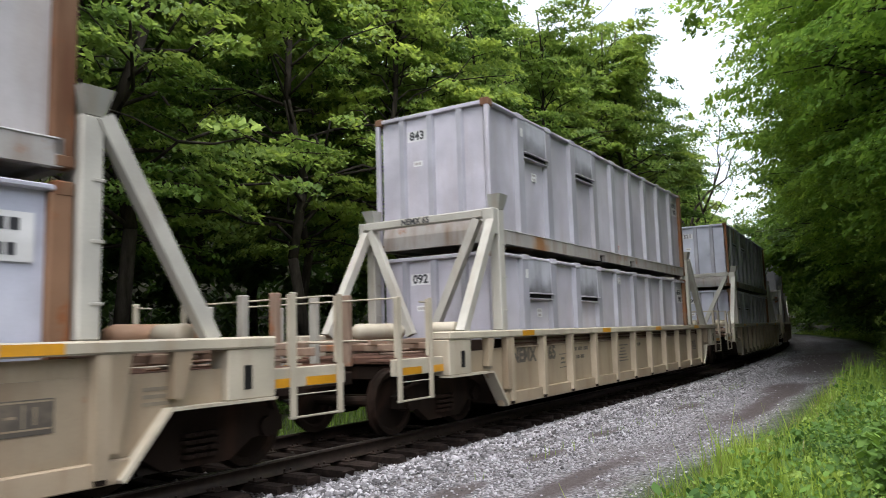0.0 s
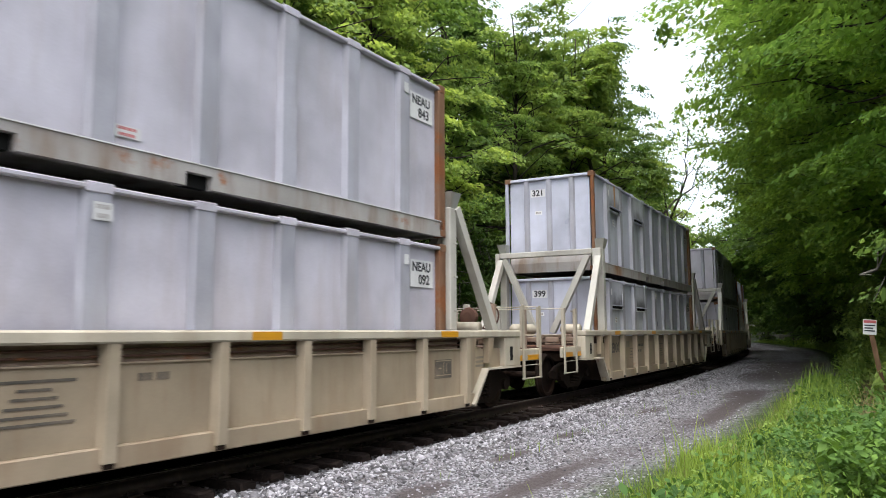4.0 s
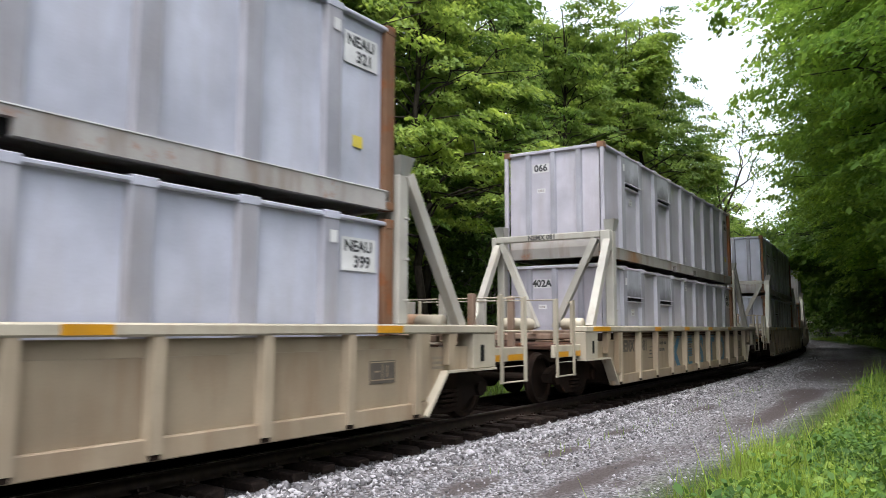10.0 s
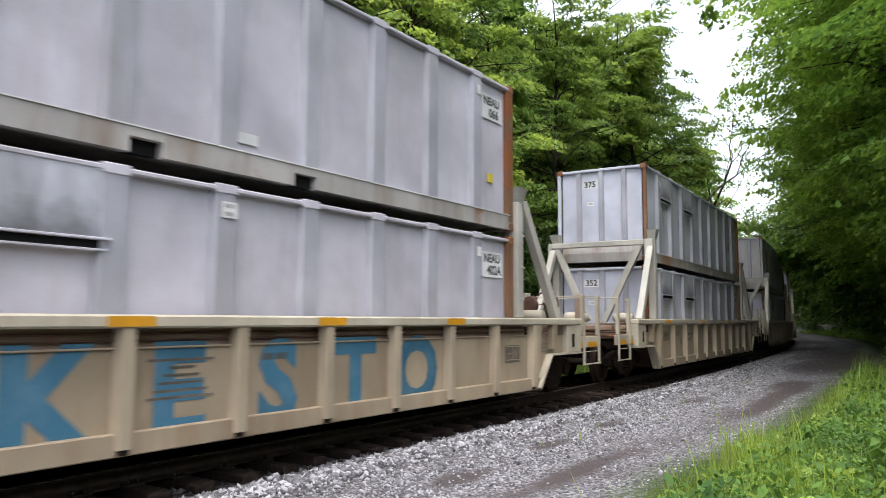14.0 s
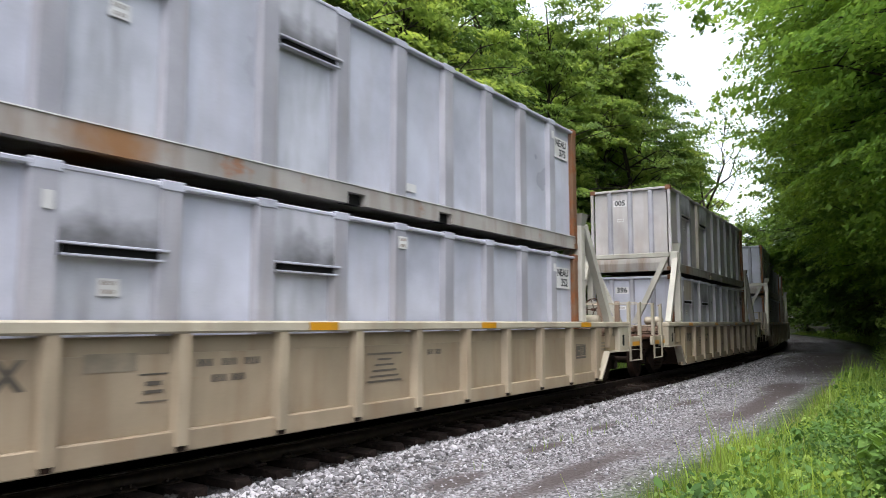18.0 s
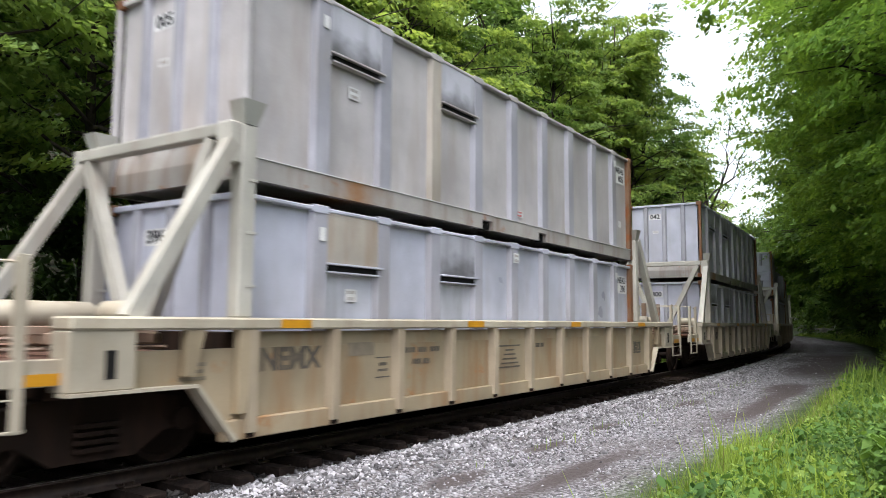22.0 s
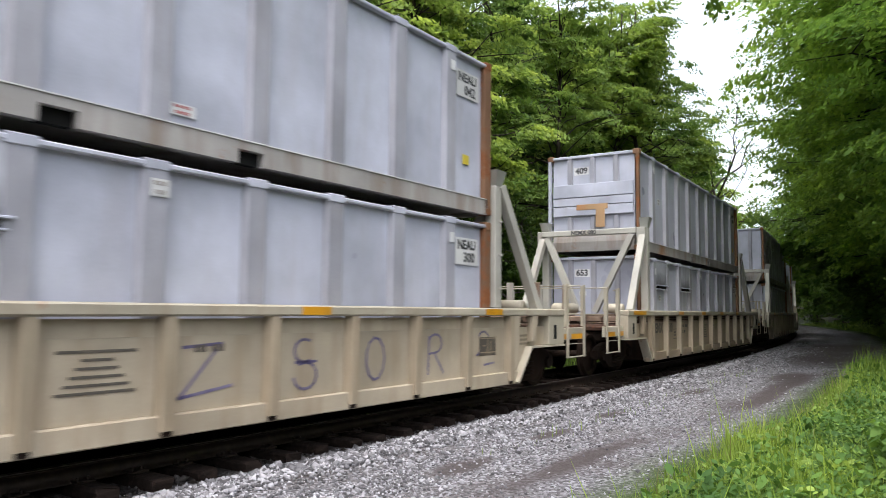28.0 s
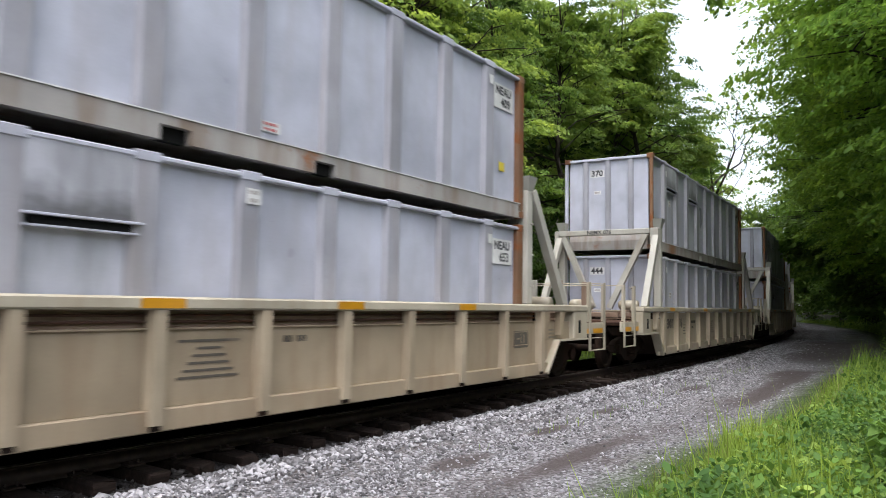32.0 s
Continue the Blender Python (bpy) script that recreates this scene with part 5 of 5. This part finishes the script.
OAK = tree_kind("tree", 11, 21, 5.0, 5.0, 40, 5, 150, 0.16, LEAF_DEEP, BARK, spread=(0.62, 0.34, 0.07), top=0.6)
MAPLE = tree_kind("tree", 12, 19, 4.8, 4.8, 42, 5, 140, 0.16, LEAF_LIGHT, BARK, spread=(0.6, 0.34, 0.07), top=0.65)
ELM = tree_kind("tree", 13, 23, 3, 5.0, 34, 6, 60, 0.28, LEAF_DARK, BARK, spread=(0.7, 0.45, 0.1))
EDGE_TREE = tree_kind("tree", 14, 13, 0.8, 4.6, 38, 6, 90, 0.16, LEAF_MID, BARK, top=0.5, spread=(0.55, 0.32, 0.08))
SAPLING = tree_kind("sapling", 15, 6, 0.4, 2.4, 22, 6, 54, 0.125, LEAF_DARK, BARK_PALE, girth=0.07, top=0.5, spread=(0.4, 0.4, 0.14))
FAR_OAK = tree_kind("tree", 21, 21, 4.0, 6.2, 44, 8, 60, 0.25, LEAF_LIGHT, BARK, spread=(0.6, 0.4, 0.12), top=0.8, twist=0.4, lean=0.9)
FAR_MAPLE = tree_kind("tree", 22, 19, 4.0, 5.8, 44, 8, 60, 0.25, LEAF_LIGHT, BARK, spread=(0.6, 0.4, 0.12), top=0.8, twist=0.4, lean=0.9)
FAR_ELM = tree_kind("tree", 23, 23, 3, 5.0, 30, 7, 22, 0.5, LEAF_DARK, BARK, spread=(0.5, 0.5, 0.2))
# Darker leaves than EDGE_TREE put the wood's inner shade into the colour.
FAR_EDGE = tree_kind("tree", 24, 13, 0.8, 4.6, 34, 8, 22, 0.32, LEAF_DARK, BARK, top=0.5, spread=(0.45, 0.45, 0.16))
FAR_SAPLING = tree_kind("sapling", 25, 6, 0.4, 2.4, 18, 5, 16, 0.27, LEAF_DARK, BARK_PALE, girth=0.07, top=0.5)
BEECH = tree_kind("tree", 16, 17, 3.6, 10.2, 70, 9, 124, 0.15, LEAF_BEECH, BARK, top=0.6, girth=0.26, spread=(0.72, 0.42, 0.07), one_way=2.6, flare=0.88, aspect=0.66, layer=0.3)
HAZEL = tree_kind("tree", 18, 16, 1.6, 9.3, 52, 9, 34, 0.34, LEAF_MID, BARK, top=0.6, girth=0.24, spread=(0.6, 0.4, 0.14), one_way=2.6, flare=0.8, aspect=0.66, layer=0.18)
SPARSE = crooked_tree("tree", 17, 19, LEAF_MID, BARK)
GNARLED = crooked_tree("tree", 29, 17, LEAF_DEEP, BARK, leafy_share=0.85, lean=2.6)
BUSH = tree_kind("sapling", 19, 5.4, 1.3, 1.6, 26, 5, 20, 0.17, LEAF_LIGHT, BARK_PALE, girth=0.03, top=0.5, spread=(0.26, 0.26, 0.1), aspect=0.5)
SHADE_CANOPY = tree_kind("tree", 31, 25, 14.5, 11.5, 44, 10, 46, 0.3, LEAF_MID, BARK, top=0.8, girth=0.3, spread=(0.7, 0.5, 0.2), one_way=2.6, aspect=0.66)
FAR = {OAK: FAR_OAK, MAPLE: FAR_MAPLE, ELM: FAR_ELM, EDGE_TREE: FAR_EDGE, SAPLING: FAR_SAPLING}
used = set()


def plant(kind, s, side, turn, size, label, category="tree", group="", sink=0.0):
    x, y = line(s, side)
    if s > 38 and not 42 < s < 48.5 or s < 1 or side > 18 or (s > 30 and (kind is ELM or side < 0)):
        kind = FAR.get(kind, kind)
    z = float(height(x, y)[0]) - sink
    m = pose(float(x), float(y), z, 0, 0, turn)
    if kind in used:
        ob = copy_thing(kind, m)
    else:
        used.add(kind)
        ob = kind
        ob.matrix_basis = m
    ob.scale = (size, size, size)
    return tagged(ob, label, category, group)


rt = random.Random(5)
# the wood beyond the rails
for row, (side0, gap, kinds) in enumerate(((8.6, 6.2, (OAK, MAPLE)), (13.5, 7.0, (ELM, ELM, MAPLE)), (20, 9.0, (ELM,)))):
    s = -14.0 + row * 2
    while s < 118:
        k = MAPLE if row == 0 and s > 24 else rt.choice(kinds)
        plant(k, s + rt.uniform(-1.2, 1.2), side0 + rt.uniform(-1.2, 1.4), rt.uniform(0, 360), rt.uniform(0.86, 1.12) * (1, 1.2, 1.4)[row],
              {OAK: "tall broadleaf tree in full green leaf", MAPLE: "tall tree with fresh light-green leaves", ELM: "tall dark-leaved tree deep in the wood"}[k], group="wood beyond the rails")
        s += gap * rt.uniform(0.85, 1.15)
s = 24.0
while s < 112:
    k = rt.choice((EDGE_TREE, SAPLING, SAPLING))
    plant(k, s, rt.uniform(5.6, 7.4) + (1.2 if k is EDGE_TREE else 0), rt.uniform(0, 360), rt.uniform(0.7, 1.1),
          "leafy tree at the edge of the wood" if k is EDGE_TREE else "slender shaded sapling at the wood's edge", "tree" if k is EDGE_TREE else "sapling", "wood beyond the rails")
    s += rt.uniform(2.6, 4.4)
for s, side, size, k in ((4.5, 7.6, 0.95, MAPLE), (9.5, 7.4, 1.0, MAPLE), (15.5, 7.6, 0.95, MAPLE), (20, 7.0, 0.9, MAPLE)):
    plant(k, s, side, rt.uniform(0, 360), size, "tree with bright hanging boughs at the wood's edge", group="wood beyond the rails")
plant(GNARLED, 62, 3.6, 20, 1.0, "half-bare tree with dark crooked limbs against the sky", group="wood beyond the rails")
plant(SPARSE, 52, 6.4, 10, 1.0, "half-bare tree with dark crooked limbs against the sky", group="wood beyond the rails")
for s, side, size, k in ((43, 6.6, 1.12, MAPLE), (47.5, 6.4, 1.08, OAK), (52, 6.4, 0.85, EDGE_TREE), (45, 5.6, 0.62, EDGE_TREE), (72, 4.6, 0.95, EDGE_TREE), (84, 4.8, 1.0, EDGE_TREE), (92, 4.6, 0.8, OAK), (100, 5.0, 0.85, MAPLE), (108, 5.0, 0.85, OAK), (120, 5.5, 0.9, OAK)):
    plant(k, s, side, rt.uniform(0, 360), size, "leafy tree leaning out over the far bend", group="wood beyond the rails")
plant(SPARSE, 70, 4.2, 200, 0.95, "half-bare tree with dark crooked limbs against the sky", group="wood beyond the rails")
# the wooded bank on the lane's side
for s, side, size, turn, k in ((18, -11.2, 0.88, 0, BEECH), (23.5, -10.0, 1.0, -10, BEECH), (27, -9.8, 1.0, 5, BEECH), (31.5, -9.0, 1.0, 15, BEECH), (38.5, -8.3, 1.0, -10, BEECH), (44, -8.0, 0.95, 25, BEECH), (47, -8.0, 1.2, 10, HAZEL), (55, -8.0, 1.2, -15, HAZEL),
                               (64, -8.3, 1.25, 20, HAZEL), (74, -8.6, 1.3, 0, HAZEL), (85, -8.6, 1.3, 10, HAZEL), (97, -8.2, 1.3, -10, HAZEL), (110, -7.6, 1.1, 0, HAZEL), (126, -7.0, 1.15, 20, HAZEL)):
    plant(k, s, side, turn, size, "spreading tree with layered leafy boughs over the lane", group="trees on the bank", sink=0.2)
for s, side, size in ((23, -12.5, 0.7), (29, -12, 0.85), (36, -12.5, 0.85), (43, -11.5, 0.9), (51, -11.5, 0.9), (59, -11.5, 0.9), (26, -16, 1.0), (36, -17, 1.05), (48, -15, 1.0), (60, -15, 1.0), (72, -15, 1.0), (88, -15, 1.0), (104, -14, 1.0), (120, -12, 1.0), (138, -3, 1.0), (146, 4, 1.0), (150, -8, 1.0), (150, 10, 1.0)):
    plant(EDGE_TREE if side > -14 else ELM, s, side, rt.uniform(0, 360), size, "leafy tree higher on the bank", group="trees on the bank", sink=0.2)
for s, side, size in ((44, -7.4, 0.6), (52, -7.2, 0.7), (61, -7.0, 0.7), (66, -6.8, 0.7), (76, -7.0, 0.8), (90, -6.8, 0.9), (100, -6.6, 0.9), (18, -10.2, 0.5), (24, -9.2, 0.42), (33, -8.8, 0.5), (41, -8.6, 0.5), (50, -8.2, 0.55), (58, -8.3, 0.5), (70, -8.0, 0.55), (82, -7.8, 0.6)):
    plant(SAPLING, s, side, rt.uniform(0, 360), size, "bushy sapling on the bank", "sapling", "trees on the bank")

# Canopy added above the view, to shade the lane and the far cars.
for s, side in ((30, -13.5), (39, -12.8)):
    plant(SHADE_CANOPY, s, side, 0, 1.2, "added tall tree above the view, shading the lane and far cars", group="trees on the bank")
plant(BUSH, 14.2, -8.75, 80, 1.0, "young tree with large bright-green leaves beside the verge", "sapling", "trees on the bank")


def strew(name, count, s_lo, s_hi, l_lo, l_hi, z_hi, leaf, mat, label, seed, per=24, spread=(0.35, 0.35, 0.15), power=1.0):
    r = np.random.default_rng(seed)
    s = s_lo + (s_hi - s_lo) * r.random(count) ** power
    l = r.uniform(l_lo, l_hi, count)
    x, y = line(s, l)
    z = height(x, y) + z_hi * r.random(count) ** (1.6 if z_hi < 5 else 1.1) + 0.05
    v, f = leaves_at(r, np.stack([x, y, z], -1), per, spread, leaf)
    return tagged(new(name, raw_mesh(name, v, f, mat)), label, "undergrowth", kind="stuff")


strew("undergrowth", 800, -10, 110, 5.0, 9.5, 0.7, 0.17, LEAF_DARK, "shaded green undergrowth beyond the rails", 21, power=1.2)
# Lighter leaves here stand in for light falling on the bank.
strew("bank_undergrowth", 2400, 15, 90, -13, -7.3, 0.8, 0.15, LEAF_LIGHT, "leafy undergrowth on the bank, in lighter green for the light there", 22, power=1.6)
strew("bank_shrubs", 1300, 24, 78, -9.0, -6.6, 3.2, 0.15, LEAF_LIGHT, "leafy shrubs along the foot of the bank", 26, 30, (0.42, 0.42, 0.14))
strew("deep_undergrowth", 2000, -30, 60, 14, 26, 14, 0.34, LEAF_DARK, "dark shaded undergrowth deep in the wood", 25, 12, (0.8, 0.8, 0.35))
strew("far_wood", 5200, -60, 170, 24, 42, 27, 1.0, LEAF_DARK, "dense far foliage deep in the wood", 23, 10, (1.1, 1.1, 0.8))
strew("far_bank_wood", 900, 0, 190, -42, -20, 17, 0.6, LEAF_DARK, "dense far foliage up the bank", 24, 12, (1.2, 1.2, 0.8))


# ---------------------------------------------------------------- verge: grass, weeds, dry stalks
def blades(name, count, s_lo, s_hi, side_of, tall, width, mat, label, seed, bend=0.35, power=1.0):
    r = np.random.default_rng(seed)
    s = s_lo + (s_hi - s_lo) * r.random(count) ** power
    l = side_of(r, count)
    l = l + verge_shift(s) * (l < -4)
    x, y = line(s, l)
    keep = (np.hypot(x, y) > 1.9) & ((s < 11) | (s > 26) | (np.abs(l + 7.0) > 0.24) | (mat is STRAW))
    x, y = x[keep], y[keep]
    n = len(x)
    z = height(x, y)
    clump = 0.5 + 0.5 * np.sin(x * 2.3 + 1.7 * np.sin(y * 1.1)) * np.sin(y * 1.9 + 1.3 * np.sin(x * 0.9))
    a, h = r.uniform(0, math.tau, n), tall * r.lognormal(0, 0.3, n) * (0.5 + clump)
    d = np.stack([np.cos(a), np.sin(a), 0 * a], -1)
    e = np.stack([-np.sin(a), np.cos(a), 0 * a], -1) * (width / 2)
    p = np.stack([x, y, z], -1)
    k = (bend * h * r.uniform(0.3, 1.4, n))[:, None]
    hh = h[:, None] * np.array([0, 0, 1])
    v = np.stack([p - e, p + e, p + hh * 0.55 + d * k * 0.3 + e * 0.8, p + hh * 0.55 + d * k * 0.3 - e * 0.8, p + hh * 0.95 + d * k], 1)
    i = 5 * np.arange(n)[:, None]
    f = np.concatenate([i + np.array([[0, 1, 2]]), i + np.array([[0, 2, 3]]), i + np.array([[3, 2, 4]])], 0)
    return tagged(new(name, raw_mesh(name, v.reshape(-1, 3), f, mat)), label, "grass", kind="stuff")


verge_side = lambda r, n: -5.38 - np.abs(r.normal(0, 1.0, n))
blades("verge_grass", 22000, 4, 34, verge_side, 0.28, 0.012, GRASS, "lush green grass along the lane", 31, power=1.5)
blades("grass_beyond_rails", 7000, -6, 60, lambda r, n: r.uniform(2.4, 5.2, n), 0.3, 0.02, GRASS, "grass strip beyond the rails", 32)
blades("tall_grass", 5200, 13, 27, lambda r, n: -5.6 - np.abs(r.normal(0, 0.6, n)), 0.36, 0.012, GRASS, "tall rank grass at the bend of the verge", 36)
blades("dry_stalks", 1300, 5, 18, lambda r, n: -5.3 - np.abs(r.normal(0, 0.5, n)), 0.24, 0.006, STRAW, "thin dry grass stalks at the lane's edge", 33, 0.5)
blades("dead_stems", 420, 11, 24, lambda r, n: r.normal(-6.7, 0.16, n), 0.34, 0.008, STRAW, "dead brown stems in the ditch beside the verge", 37, 0.7)
blades("bank_grass", 16000, 20, 110, lambda r, n: r.uniform(-8.6, -5.3, n), 0.3, 0.03, GRASS, "grass on the bank", 34, power=1.3)


def weed_plants(name, count, s_lo, s_hi, l_lo, l_hi, tall, leaf, mat, label, seed, per=16):
    """Broad-leaved weeds: upright stems with leaves in tiers."""
    r = np.random.default_rng(seed)
    s, l = s_lo + (s_hi - s_lo) * r.random(count) ** 1.3, r.uniform(l_lo, l_hi, count)
    l = l + verge_shift(s) * (l < -4)
    x, y = line(s, l)
    px, py = line(15.2, -6.8)
    keep = (np.hypot(x, y) > 2.3) & (np.hypot(x - px - 0.2, y - py) > 0.8) & ((s < 11) | (s > 26) | (np.abs(l + 7.0) > 0.24))
    x, y = x[keep], y[keep]
    z, h = height(x, y), tall * r.lognormal(0, 0.2, len(x))
    tiers = [np.stack([x + r.normal(0, 0.03, len(x)), y + r.normal(0, 0.03, len(x)), z + h * q], -1) for q in (0.35, 0.6, 0.82, 1.0)]
    v, f = leaves_at(r, np.concatenate(tiers), per // 2, (0.085, 0.085, 0.03), leaf, 0.35, 0.62, oval=True)
    return tagged(new(name, raw_mesh(name, v, f, mat)), label, "weeds", kind="stuff")


blades("lane_tufts", 110, 7, 22, lambda r, n: r.normal(-3.15, 0.12, n), 0.10, 0.008, GRASS, "thin grass tufts between the lane's ruts", 35)
weed_plants("tall_weeds", 700, 6, 19, -9.5, -6.8, 0.6, 0.062, LEAF_WEED, "tall broad-leaved weeds crowding the verge", 44, 26)
weed_plants("bright_sprouts", 420, 4, 16, -8.2, -5.6, 0.27, 0.055, LEAF_LIGHT, "bright young weed sprouts on the verge", 45, 20)
weed_plants("verge_weeds", 1900, 4, 17, -9.5, -5.8, 0.32, 0.056, LEAF_WEED, "broad-leaved green weeds on the verge", 41)
weed_plants("pale_weeds", 700, 5, 14, -7.8, -5.7, 0.24, 0.05, LEAF_LIGHT, "low yellow-green weeds on the verge", 42)
weed_plants("far_weeds", 800, 15, 40, -9.5, -5.5, 0.36, 0.085, LEAF_WEED, "weeds along the foot of the bank", 43)


# ---------------------------------------------------------------- the marker post on the verge
def marker_post():
    root = new("marker_post")
    x, y = line(15.7, -6.91)
    base = float(height(x, y)[0])
    root.matrix_world = pose(float(x) + 0.3, float(y), base - 0.03, 0, 0, -31.5)
    tagged(root, "leaning brown wooden post with a small white sign", "marker post")
    part("post", made(lambda bm: beam(bm, (0.1, 0, 0), (-0.10, 0, 1.50), 0.085, 0.085)), POST_WOOD, root, "weathered brown wooden post")
    at = pose(-0.115, -0.052, 1.58, 90, 4, 0)
    sign = part("sign", made(lambda bm: soft_box(bm, -0.11, 0.11, -0.14, 0.14, -0.003, 0.003, 0.002)), WHITE, root, "small white sign with a red band", at)
    part("band", made(lambda bm: box(bm, -0.10, 0.10, 0.075, 0.128, 0.003, 0.006)), RED_INK, sign)
    tagged(part("print", made(lambda bm: [box(bm, -0.085, 0.085 - 0.03 * (k % 2), 0.02 - 0.05 * k, 0.045 - 0.05 * k, 0.003, 0.006) for k in range(3)]), INK, sign), kind="stuff")


marker_post()

motions()
